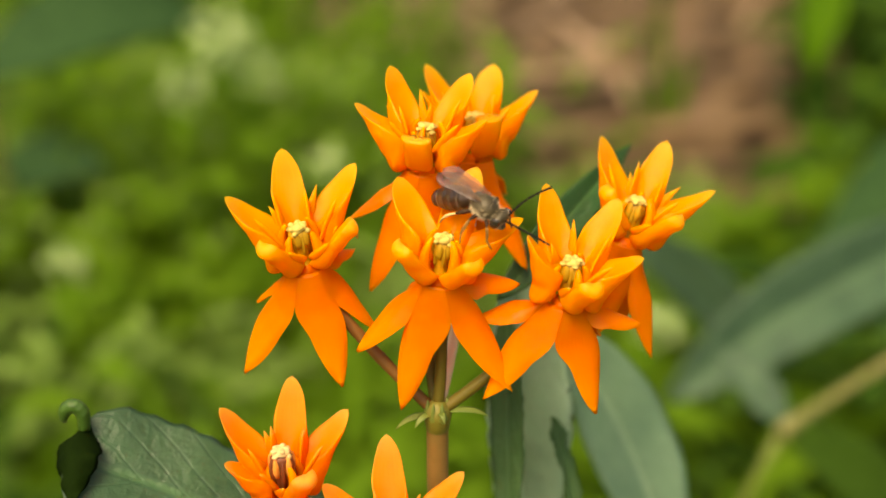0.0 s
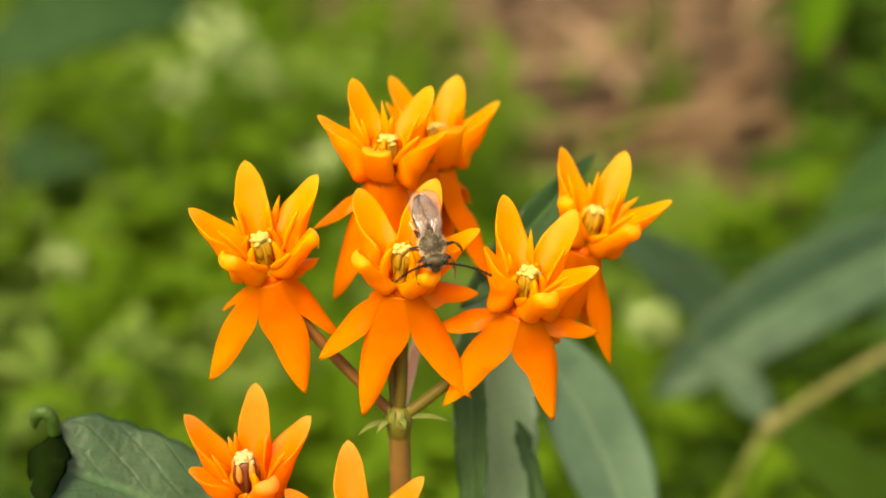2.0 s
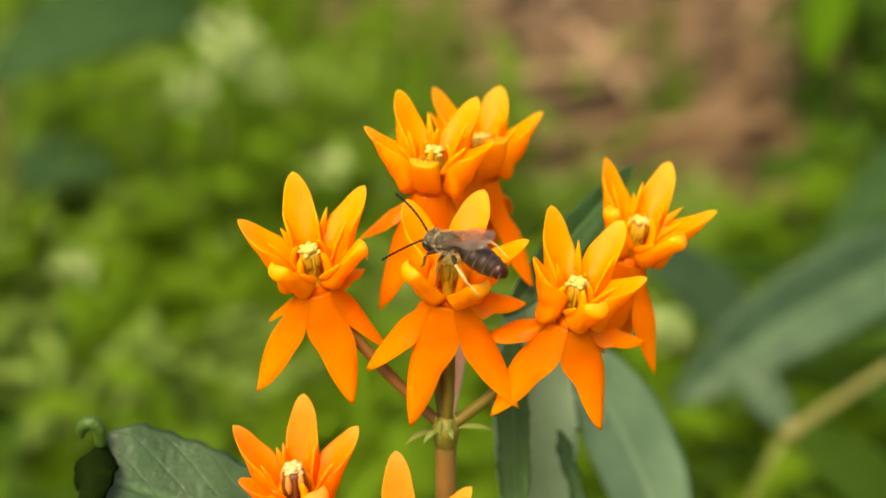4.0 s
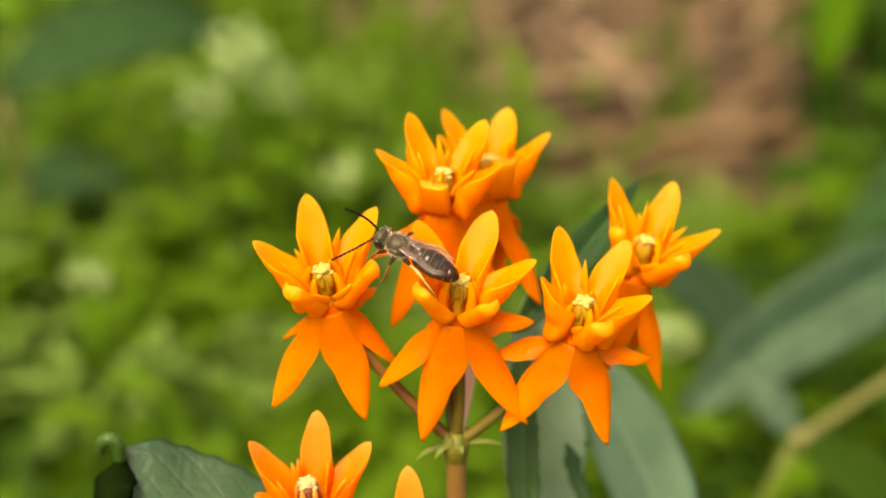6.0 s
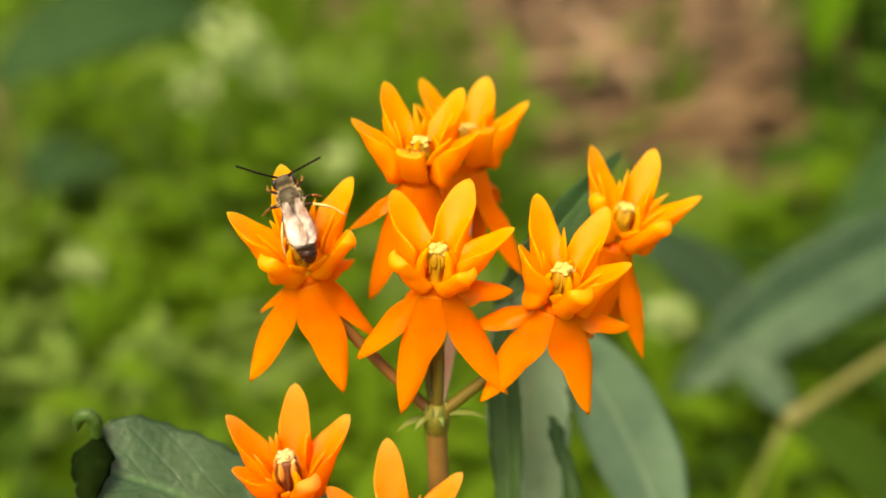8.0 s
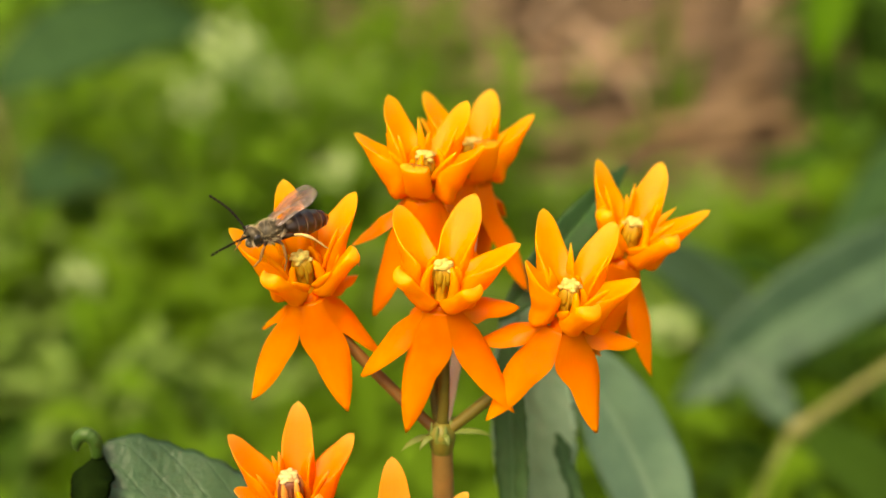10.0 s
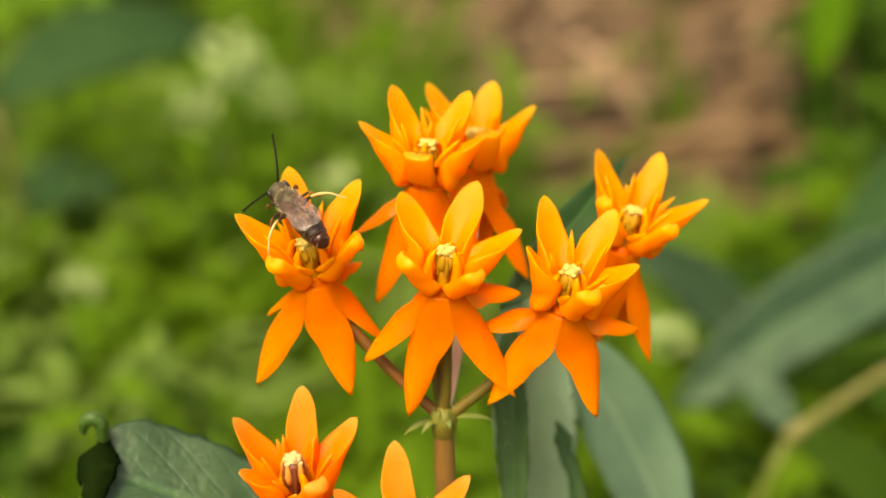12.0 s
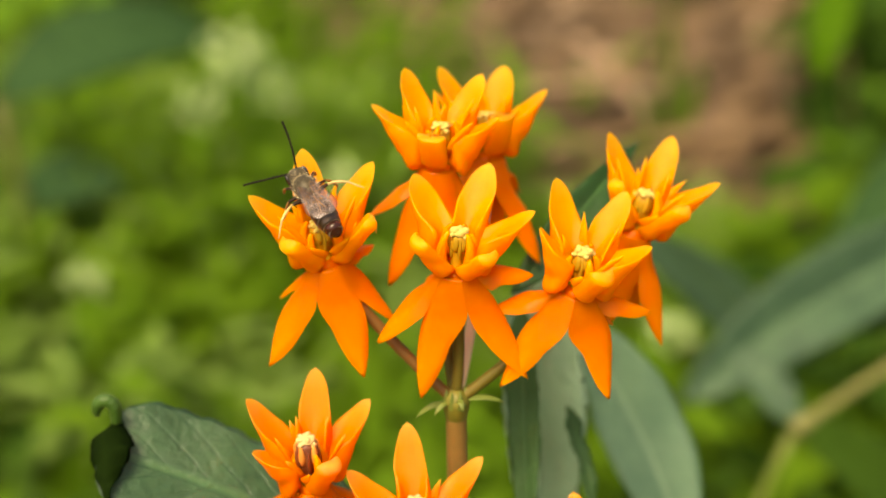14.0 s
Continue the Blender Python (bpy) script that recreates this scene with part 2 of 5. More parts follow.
def shell(bm, top, bottom, crisp=False):
    """Joins two grids of points (rows along, columns across) into one closed skin that shares its border; u, v go into the UV map. crisp: a thin edge, not a rounded one."""
    layer = bm.loops.layers.uv.verify()
    nv, nu = len(top), len(top[0])
    va, vb, tex = [], [], {}
    for j in range(nv):
        ra, rb = [], []
        for i in range(nu):
            a = bm.verts.new(top[j][i])
            edge = i in (0, nu - 1) or j in (0, nv - 1)
            b = a if edge else bm.verts.new(bottom[j][i])
            tex[a] = tex[b] = (i / (nu - 1), j / (nv - 1))
            ra.append(a), rb.append(b)
        va.append(ra), vb.append(rb)
    for j in range(nv - 1):
        for i in range(nu - 1):
            q = (va[j][i], va[j][i + 1], va[j + 1][i + 1], va[j + 1][i])
            w = (vb[j + 1][i], vb[j + 1][i + 1], vb[j][i + 1], vb[j][i])
            for vs in (q, w):
                if len(set(vs)) == 4 and (vs is q or any(v not in q for v in vs)):
                    f = bm.faces.new(vs)
                    for lp in f.loops:
                        lp[layer].uv = tex[lp.vert]
    if crisp:
        rim = {v for j in range(nv) for v in (va[j][0], va[j][-1])}
        for ed in bm.edges:
            if ed.verts[0] in rim and ed.verts[1] in rim:
                ed.smooth = False
    return bm


def bez(p0, p1, p2, s):
    return p0 * (1 - s) ** 2 + p1 * (2 * s * (1 - s)) + p2 * s * s


def bez_t(p0, p1, p2, s):
    return ((p1 - p0) * (2 * (1 - s)) + (p2 - p1) * (2 * s)).normalized()


def blade(bm, p0, ctrl, p2, normal, half, profile, fold=0.0, cup=0.0, thick=0.0002, ripple=0.0, twist=0.0, nu=11, nv=18, seed=0, tooth=0.0):
    """A leaf or petal: a sheet along a curve. fold: V along the midrib; cup: how far the margins bend back; profile(s): its breadth."""
    top, bottom = [], []
    r = random.Random(seed)
    ph = [r.uniform(0, 6.28) for _ in range(4)]
    for j in range(nv):
        s = j / (nv - 1)
        c, tg = bez(p0, ctrl, p2, s), bez_t(p0, ctrl, p2, s)
        side = tg.cross(normal).normalized()
        nn = side.cross(tg).normalized()
        if twist:
            q = Matrix.Rotation(twist * s, 3, tg)
            side, nn = q @ side, q @ nn
        w = half * profile(s)
        ra, rb = [], []
        for i in range(nu):
            u = 2 * i / (nu - 1) - 1
            wob = ripple * (math.sin(s * 13 + ph[0] + (1.5 if u > 0 else 0)) * 0.6 + math.sin(s * 29 + ph[1] - u) * 0.4) * abs(u) ** 1.5
            ww = w * (1 + tooth * math.sin(s * 90 + ph[2]) * abs(u) ** 6)
            p = c + side * (u * ww) + nn * (fold * abs(u) * w - cup * u * u * w + wob)
            th = thick * (1 - u * u) ** 0.5 * min(1.0, 4 * s + 0.3, 5 * (1 - s) + 0.15) * 0.5
            ra.append(p + nn * th), rb.append(p - nn * th)
        top.append(ra), bottom.append(rb)
    return shell(bm, top, bottom)


def lance(s):
    """Breadth of a lance-shaped leaf."""
    return max(0.02, max(0.0, math.sin(math.pi * min(1, s) ** 0.8)) ** 0.85)


def broad_tip(s):
    """Breadth of a leaf that is widest past its middle."""
    return max(0.02, math.sin(math.pi * min(1.0, s) ** 1.45)) ** 0.62


def blunt(s):
    """Breadth of a leaf that stays broad almost to its tip."""
    return max(0.02, min(1.0, (s / 0.45) ** 0.7) * max(0.0, 1 - max(0.0, (s - 0.5) / 0.5) ** 10.0) ** 0.6)


def petal_profile(s):
    """Breadth of a petal: widest past its middle, with a blunt tip."""
    if s < 0.44:
        k = s / 0.44
        return 0.92 + 0.08 * k * k * (3 - 2 * k)
    return max(0.03, (1 - ((s - 0.44) / 0.56) ** 1.85)) ** 0.80


def tube(bm, pts, radii, sides=10):
    """A round tube through the points, closed at both ends."""
    rings, n = [], len(pts)
    layer = bm.loops.layers.uv.verify()
    ref = Vector((0.31, 0.77, 0.55))
    for k, (p, r) in enumerate(zip(pts, radii)):
        tg = (pts[min(k + 1, n - 1)] - pts[max(k - 1, 0)]).normalized()
        a = tg.cross(ref).normalized()
        b = tg.cross(a)
        rings.append([bm.verts.new(p + (a * math.cos(i * 2 * math.pi / sides) + b * math.sin(i * 2 * math.pi / sides)) * r) for i in range(sides)])
    for k, (q, w) in enumerate(zip(rings, rings[1:])):
        for i in range(sides):
            f = bm.faces.new((q[i], q[(i + 1) % sides], w[(i + 1) % sides], w[i]))
            for lp in f.loops:
                lp[layer].uv = (0.5, k / n)
    for ring, p in ((rings[0][::-1], pts[0]), (rings[-1], pts[-1])):
        c = bm.verts.new(p)
        for i in range(sides):
            bm.faces.new((ring[i], ring[(i + 1) % sides], c))
    return bm


def curve_tube(bm, p0, ctrl, p2, r0, r1, sides=12, n=14, lump=0.0):
    pts = [bez(p0, ctrl, p2, k / (n - 1)) for k in range(n)]
    return tube(bm, pts, [r0 + (r1 - r0) * k / (n - 1) + lump * math.sin(k * 2.3) for k in range(n)], sides)


def blob(bm, centre, radii, axes=None, seg=14, rings=9, lump=0.0, seed=0, power=1.0):
    """A rounded body with uneven surface; axes: 3x3 matrix."""
    axes = axes or Matrix.Identity(3)
    r = random.Random(seed)
    off = Vector((r.uniform(-9, 9), r.uniform(-9, 9), r.uniform(-9, 9)))
    grid = []
    for j in range(1, rings):
        th = math.pi * j / rings
        ring = []
        for i in range(seg):
            ph = 2 * math.pi * i / seg
            d = Vector((math.cos(th), math.sin(th) * math.cos(ph), math.sin(th) * math.sin(ph)))
            k = 1 + lump * noise.noise(d * 2.2 + off)
            ring.append(bm.verts.new(centre + axes @ Vector((d.x * radii[0], d.y * radii[1], d.z * radii[2])) * k))
        grid.append(ring)
    a, b = (bm.verts.new(centre + axes @ Vector((sg * radii[0], 0, 0))) for sg in (1, -1))
    for q, w in zip(grid, grid[1:]):
        for i in range(seg):
            bm.faces.new((q[i], w[i], w[(i + 1) % seg], q[(i + 1) % seg]))
    for i in range(seg):
        bm.faces.new((a, grid[0][i], grid[0][(i + 1) % seg]))
        bm.faces.new((b, grid[-1][(i + 1) % seg], grid[-1][i]))
    return bm


# ---------------------------------------------------------------- ground and greenery behind
def soil_material():
    m, t, n, l, b = nodes_of("mulch_soil")
    tc = n.new("ShaderNodeTexCoord")
    x = noise_node(n, l, 14.0, 6.0, 0.6, tc.outputs["Object"])
    y = noise_node(n, l, 160.0, 4.0, 0.6, tc.outputs["Object"])
    r = ramp(n, [(0.35, (0.08, 0.045, 0.020)), (0.52, (0.17, 0.105, 0.050)), (0.68, (0.28, 0.18, 0.09))])
    l.new(x.outputs[0], r.inputs[0])
    c = mix_colour(n, l, y.outputs[0], r.outputs[0], (0.15, 0.09, 0.045))
    z = noise_node(n, l, 0.9, 5.0, 0.6, tc.outputs["Object"])
    gr = ramp(n, [(0.42, (0, 0, 0)), (0.56, (1, 1, 1))])
    l.new(z.outputs[0], gr.inputs[0])
    c = mix_colour(n, l, gr.outputs[0], c, (0.055, 0.085, 0.022))
    l.new(c, b.inputs["Base Color"])
    b.inputs["Roughness"].default_value = 0.9
    bump(n, l, b, y.outputs[0], 0.8, 0.004)
    return m


def ground():
    bm = bmesh.new()
    steps = [-400, -60, -8, -2, -1, -0.5, 0, 0.3, 0.6, 0.9, 1.2, 1.6, 2.4, 5, 12, 60, 400]
    grid = [[bm.verts.new((x, y, 0.012 * noise.noise(Vector((x * 3, y * 3, 0))) if abs(x) < 5 and abs(y) < 5 else 0)) for x in steps] for y in steps]
    for q, w in zip(grid, grid[1:]):
        for i in range(len(steps) - 1):
            bm.faces.new((q[i], q[i + 1], w[i + 1], w[i]))
    ob = part("ground", bm, soil_material(), None)
    tagged(ob, "brown garden soil with dry mulch", "ground", kind="structure")


GREEN = plain_material("foliage_green", (0.070, 0.160, 0.010), (0.112, 0.222, 0.018), 60, 0.75, 0.0003, spec=0.06, trans=0.4, per_island=0.28)
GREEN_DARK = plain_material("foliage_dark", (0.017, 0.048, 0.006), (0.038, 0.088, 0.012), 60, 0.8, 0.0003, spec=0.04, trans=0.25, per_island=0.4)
GREEN_BRIGHT = plain_material("foliage_bright", (0.06, 0.17, 0.006), (0.11, 0.25, 0.010), 60, 0.6, 0.0003, spec=0.2, trans=0.35, per_island=0.3)
STRAW = plain_material("dry_straw", (0.066, 0.041, 0.021), (0.185, 0.118, 0.064), 40, 0.7, 0.0003, per_island=0.7)
STRAW_PALE = plain_material("bleached_straw", (0.21, 0.142, 0.088), (0.34, 0.235, 0.150), 40, 0.7, 0.0003, per_island=0.6)
GREEN_LIGHT = plain_material("foliage_light", (0.12, 0.215, 0.040), (0.185, 0.30, 0.075), 60, 0.7, 0.0003, spec=0.08, trans=0.35, per_island=0.3)
PALE = plain_material("pale_bud", (0.23, 0.37, 0.12), (0.43, 0.56, 0.26), 120, 0.55, 0.0003, trans=0.2, per_island=0.5)
OLIVE_STEM = plain_material("olive_stem", (0.125, 0.130, 0.034), (0.215, 0.200, 0.078), 90, 0.5, 0.0003)


def flat_leaf(bm, base, way, length, half, droop, r, nv=6):
    """One cheap leaf: a folded lance of a few faces."""
    side = way.cross(Vector((0, 0, 1)))
    if side.length < 1e-4:
        side = Vector((1, 0, 0))
    side.normalize()
    nn = side.cross(way).normalized()
    rows = []
    for j in range(nv):
        s = j / (nv - 1)
        p = base + way * (length * s) + Vector((0, 0, -droop * length * s * s))
        w = half * lance(s)
        rows.append([bm.verts.new(p - side * w + nn * w * 0.35), bm.verts.new(p), bm.verts.new(p + side * w + nn * w * 0.35)])
    for q, w in zip(rows, rows[1:]):
        for i in (0, 1):
            bm.faces.new((q[i], q[i + 1], w[i + 1], w[i]))


def sprig(bm, root, height, lean, leaves, length, half, r, stem=0.0009):
    """A leafy stem with leaves set round it, larger at mid height."""
    tip = root + Vector((lean.x, lean.y, height))
    ctrl = root + Vector((lean.x * 0.2, lean.y * 0.2, height * 0.6))
    curve_tube(bm, root, ctrl, tip, stem, stem * 0.5, 5, 6)
    a = r.uniform(0, 6.28)
    for k in range(leaves):
        s = 0.25 + 0.75 * (k + 0.5) / leaves
        a += 2.4 + r.uniform(-0.3, 0.3)
        el = r.uniform(0.15, 0.9)
        way = Vector((math.cos(a) * math.cos(el), math.sin(a) * math.cos(el), math.sin(el)))
        ln = length * r.uniform(0.7, 1.2) * (1.1 - 0.55 * abs(s - 0.55))
        flat_leaf(bm, bez(root, ctrl, tip, s), way, ln, half * ln / length, r.uniform(0.1, 0.5), r)


def meadow():
    """Low leafy plants over the ground beyond the flower."""
    r, mixed = random.Random(21), random.Random(22)
    bm, dk = bmesh.new(), bmesh.new()
    for _ in range(3000):
        y = 0.15 + 0.8 * r.random() ** 1.5
        x = r.uniform(-0.32 - 0.25 * y, 0.30 + 0.2 * y)
        right = x > 0.10 * y - 0.02
        bare = y > 0.48 and x > -0.13 + (0.84 - y) * 0.45 + 0.05 * noise.noise(Vector((x * 12, y * 12, 5)))
        if bare and r.random() < 0.98 or y > 0.58 and x > -0.20 and r.random() < (0.85 if x > -0.11 else 0.5):
            continue
        top = 0.115 if y < 0.3 else 0.15
        h = r.uniform(0.05, top) * (0.62 if right else 1.0) * (0.45 if right and y > 0.40 else 1.0)
        if y > 0.38 and not right and x > -0.16 + (0.84 - y) * 0.45:
            h *= 0.5
        # a darker leaf colour, chosen by region, makes the meadow's dark patches
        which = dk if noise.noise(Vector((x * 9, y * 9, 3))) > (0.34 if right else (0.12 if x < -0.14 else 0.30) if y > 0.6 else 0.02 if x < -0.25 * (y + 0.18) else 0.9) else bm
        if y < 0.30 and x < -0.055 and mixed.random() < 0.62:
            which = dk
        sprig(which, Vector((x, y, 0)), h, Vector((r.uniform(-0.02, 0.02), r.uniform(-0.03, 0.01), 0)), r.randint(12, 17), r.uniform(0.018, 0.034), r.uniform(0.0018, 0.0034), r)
    for _ in range(170):
        sprig(bm, Vector((r.uniform(-0.17, -0.03), r.uniform(0.27, 0.41), 0)), r.uniform(0.10, 0.13), Vector((r.uniform(-0.02, 0.02), r.uniform(-0.03, 0.01), 0)), r.randint(12, 17), r.uniform(0.02, 0.034), r.uniform(0.0018, 0.0032), r)
    for _ in range(16):
        y = r.uniform(0.45, 1.2)
        x = r.uniform(-0.05, 0.24 * y)
        sprig(bm, Vector((x, y, 0)), r.uniform(0.03, 0.07), Vector((r.uniform(-0.03, 0.03), r.uniform(-0.03, 0.01), 0)), r.randint(3, 6), r.uniform(0.03, 0.05), r.uniform(0.002, 0.004), r)
    for _ in range(420):
        y = r.uniform(0.24, 1.2)
        x = r.uniform(0.24 * y + 0.05 + 0.05 * noise.noise(Vector((y * 14, 2, 0))), 0.26 * y + 0.27)
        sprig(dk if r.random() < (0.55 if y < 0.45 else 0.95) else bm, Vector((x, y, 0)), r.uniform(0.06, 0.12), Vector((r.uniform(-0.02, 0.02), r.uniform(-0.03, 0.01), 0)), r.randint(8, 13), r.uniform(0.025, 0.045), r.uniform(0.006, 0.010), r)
    lt = bmesh.new()
    for _ in range(36):
        cx, cy = r.uniform(-0.20, 0.0), r.uniform(0.24, 0.46)
        for _ in range(6):
            sprig(lt, Vector((cx + r.gauss(0, 0.010), cy + r.gauss(0, 0.012), 0)), r.uniform(0.08, 0.13), Vector((r.uniform(-0.02, 0.02), r.uniform(-0.02, 0.01), 0)), r.randint(10, 14), r.uniform(0.016, 0.026), r.uniform(0.0018, 0.003), r)
    for _ in range(110):
        sprig(lt, Vector((r.uniform(-0.01, 0.12), r.uniform(0.34, 0.46), 0)), r.uniform(0.03, 0.055), Vector((r.uniform(-0.02, 0.02), r.uniform(-0.02, 0.01), 0)), r.randint(9, 13), r.uniform(0.016, 0.028), r.uniform(0.002, 0.0034), r)
    for x0, x1, y0, y1, h0, h1, count in ((-0.115, -0.03, 0.31, 0.42, 0.105, 0.135, 150), (0.0, 0.065, 0.32, 0.40, 0.06, 0.085, 70)):
        for _ in range(count):
            sprig(lt if mixed.random() < 0.7 else bm, Vector((mixed.uniform(x0, x1), mixed.uniform(y0, y1), 0)), mixed.uniform(h0, h1), Vector((mixed.uniform(-0.02, 0.02), mixed.uniform(-0.02, 0.01), 0)), mixed.randint(10, 14), mixed.uniform(0.018, 0.03), mixed.uniform(0.002, 0.0034), mixed)
    tagged(part("wispy_plants", lt, GREEN_LIGHT, None), "slender pale green stems with narrow leaves, out of focus", "plants", kind="stuff")
    tagged(part("meadow_plants", bm, GREEN, None), "mass of low light green leafy plants, out of focus", "plants", kind="stuff")
    tagged(part("dark_meadow_plants", dk, GREEN_DARK, None), "mass of low dark green leafy plants, out of focus", "plants", kind="stuff")


def surroundings():
    """Coarser low plants that carry the garden on around and behind the flower."""
    r = random.Random(33)
    bm, dk = bmesh.new(), bmesh.new()
    made = 0
    while made < 3000:
        a, d = r.uniform(0, 6.283), 0.35 + 2.6 * r.random() ** 0.7
        x, y = d * math.cos(a), d * math.sin(a)
        if 0.0 < y < 1.3 and abs(x) < 0.20 + 0.42 * y:
            continue
        made += 1
        which = dk if noise.noise(Vector((x * 2.5, y * 2.5, 8))) > 0.1 else bm
        sprig(which, Vector((x, y, 0)), r.uniform(0.05, 0.12), Vector((r.uniform(-0.04, 0.04), r.uniform(-0.04, 0.04), 0)), r.randint(5, 8), r.uniform(0.05, 0.09), r.uniform(0.010, 0.018), r)
    tagged(part("garden_plants", bm, GREEN, None), "scattered low green garden plants on the soil", "plants", kind="stuff")
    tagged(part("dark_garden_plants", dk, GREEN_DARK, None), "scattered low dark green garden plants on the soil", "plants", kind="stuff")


def straw():
    r = random.Random(5)
    bm = bmesh.new()
    for _ in range(3000):
        y = r.uniform(0.44, 1.4)
        x = r.uniform(-0.16, 0.05 + 0.25 * y)
        a = r.gauss(0.55, 0.6)
        way = Vector((math.cos(a), math.sin(a), r.uniform(-0.05, 0.25))).normalized()
        ln = r.uniform(0.05, 0.20)
        flat_leaf(bm, Vector((x, y, r.uniform(0.008, 0.03))), way, ln, r.uniform(0.002, 0.0065), 0.15, r, 5)
    pale = bmesh.new()
    for _ in range(260):
        y = r.uniform(0.55, 1.5)
        x = r.uniform(-0.08, 0.03 + 0.25 * y)
        a = r.gauss(0.9, 0.9)
        way = Vector((math.cos(a), math.sin(a), r.uniform(0.0, 0.3))).normalized()
        flat_leaf(pale, Vector((x, y, r.uniform(0.02, 0.04))), way, r.uniform(0.08, 0.18), r.uniform(0.0018, 0.0042), r.uniform(0.1, 0.6), r, 7)
    tagged(part("bleached_grass", pale, STRAW_PALE, None), "loose pale bleached grass blades lying on straw", "dry grass", kind="stuff")
    tagged(part("dry_grass", bm, STRAW, None), "mat of tan dry grass and straw on the soil", "dry grass", kind="stuff")


def pale_cluster(at, size, buds, seed):
    """A head of tiny pale green buds on a thin leafy stalk."""
    r = random.Random(seed)
    root = Vector((at.x, at.y, 0))
    e = thing("budding_plant", root, "pale yellow-green bud cluster on a thin stalk", "wild plant", "pale bud clusters")
    top = at - root
    bm = bmesh.new()
    curve_tube(bm, Vector((0, 0, 0)), top * 0.5 + Vector((0.006, 0, 0)), top, 0.0013, 0.0009, 6, 8)
    part("stalk", bm, GREEN, e)
    bm = bmesh.new()
    for k in range(buds):
        d = Vector((r.gauss(0, 1), r.gauss(0, 1), r.gauss(0, 0.7)))
        d = d.normalized() * size * r.uniform(0.35, 1.0)
        blob(bm, top + d, (size * 0.20, size * 0.14, size * 0.14), Matrix.Rotation(r.uniform(0, 3), 3, "Y"), 6, 5, 0.2, k)
    part("bud_head", bm, PALE, e, "pale yellow-green buds")
    bm = bmesh.new()
    for k in range(7):
        a = k * 2.4
        way = Vector((math.cos(a) * 0.8, math.sin(a) * 0.8, 0.5)).normalized()
        flat_leaf(bm, top * (0.4 + 0.08 * k), way, 0.024, 0.005, 0.4, r)
    part("leaves", bm, GREEN, e)


# ---------------------------------------------------------------- the milkweed
def hood_kind(tip):
    """Full hoods are spreading blades; stunted ones stay thick fingers, and those bent straight forward end in a flat box."""
    if tip.length > 5.2 * MM:
        return "blade"
    return "box" if abs(tip.x) < 0.6 * abs(tip.y) and tip.length < 4.5 * MM else "finger"


def smooth(a, b, x):
    k = max(0.0, min(1.0, (x - a) / (b - a)))
    return k * k * (3 - 2 * k)


def hood_frame(o, axis, tip, half, s):
    """Rim-line centre, side, outward normal, half breadth, depth and opening of a hood at s along it."""
    rad = (tip - axis * tip.dot(axis)).normalized()
    kind = hood_kind(tip)
    p0 = o + rad * {"box": 0.95, "finger": 0.45, "blade": 0.72}[kind] * MM + axis * {"box": 0.0, "finger": 0.0, "blade": 0.25}[kind] * MM
    p2 = o + tip
    length = (p2 - p0).length
    bow = {"box": 0.10, "finger": 0.08, "blade": 0.06}[kind]
    ctrl = (p0 + p2) * 0.5 + rad * bow * length
    c, tg = bez(p0, ctrl, p2, s), bez_t(p0, ctrl, p2, s)
    side = tg.cross(rad)
    if side.length < 0.15:
        side = tg.cross(axis)
    side.normalize()
    nn = side.cross(tg).normalized()
    if nn.dot(rad - axis * 0.6) < 0:
        nn, side = -nn, -side
    k = (1 - (1 - min(1, (s + 0.015) / 0.20)) ** 2) ** 0.5
    if kind == "box":
        f = (0.84 + 0.06 * s) * max(0.0, 1 - max(0.0, (s - 0.92) / 0.08) ** 3.0) ** 0.5
        w, d, op = half * max(0.05, k * f), half * max(0.05, k * 0.54 * f), 92
    elif kind == "finger":
        f = (1.06 - 0.16 * math.sin(math.pi * s) + 0.04 * s) * max(0.0, 1 - max(0.0, (s - 0.78) / 0.22) ** 2.8) ** 0.5
        w, d, op = 0.86 * half * max(0.05, k * f), 0.9 * half * max(0.05, k * (0.98 - 0.24 * s) * f), 112
        c = c - nn * (0.25 * d)
    else:
        f = (1.16 - 0.12 * smooth(0.10, 0.55, s)) * max(0.0, 1 - max(0.0, (s - 0.50) / 0.50) ** 2.5) ** 0.62
        w, d, op = half * max(0.04, k * f), half * max(0.03, k * (1.24 - 0.62 * s) * (0.74 + 0.26 * smooth(0.0, 0.4, s)) * f), 138 - 70 * smooth(0.22, 0.85, s)
        c = c - nn * (0.52 * d * (1 - math.cos(radians(op))) * smooth(0.0, 0.30, s))
    return c, side, nn, w, d, radians(op), tg


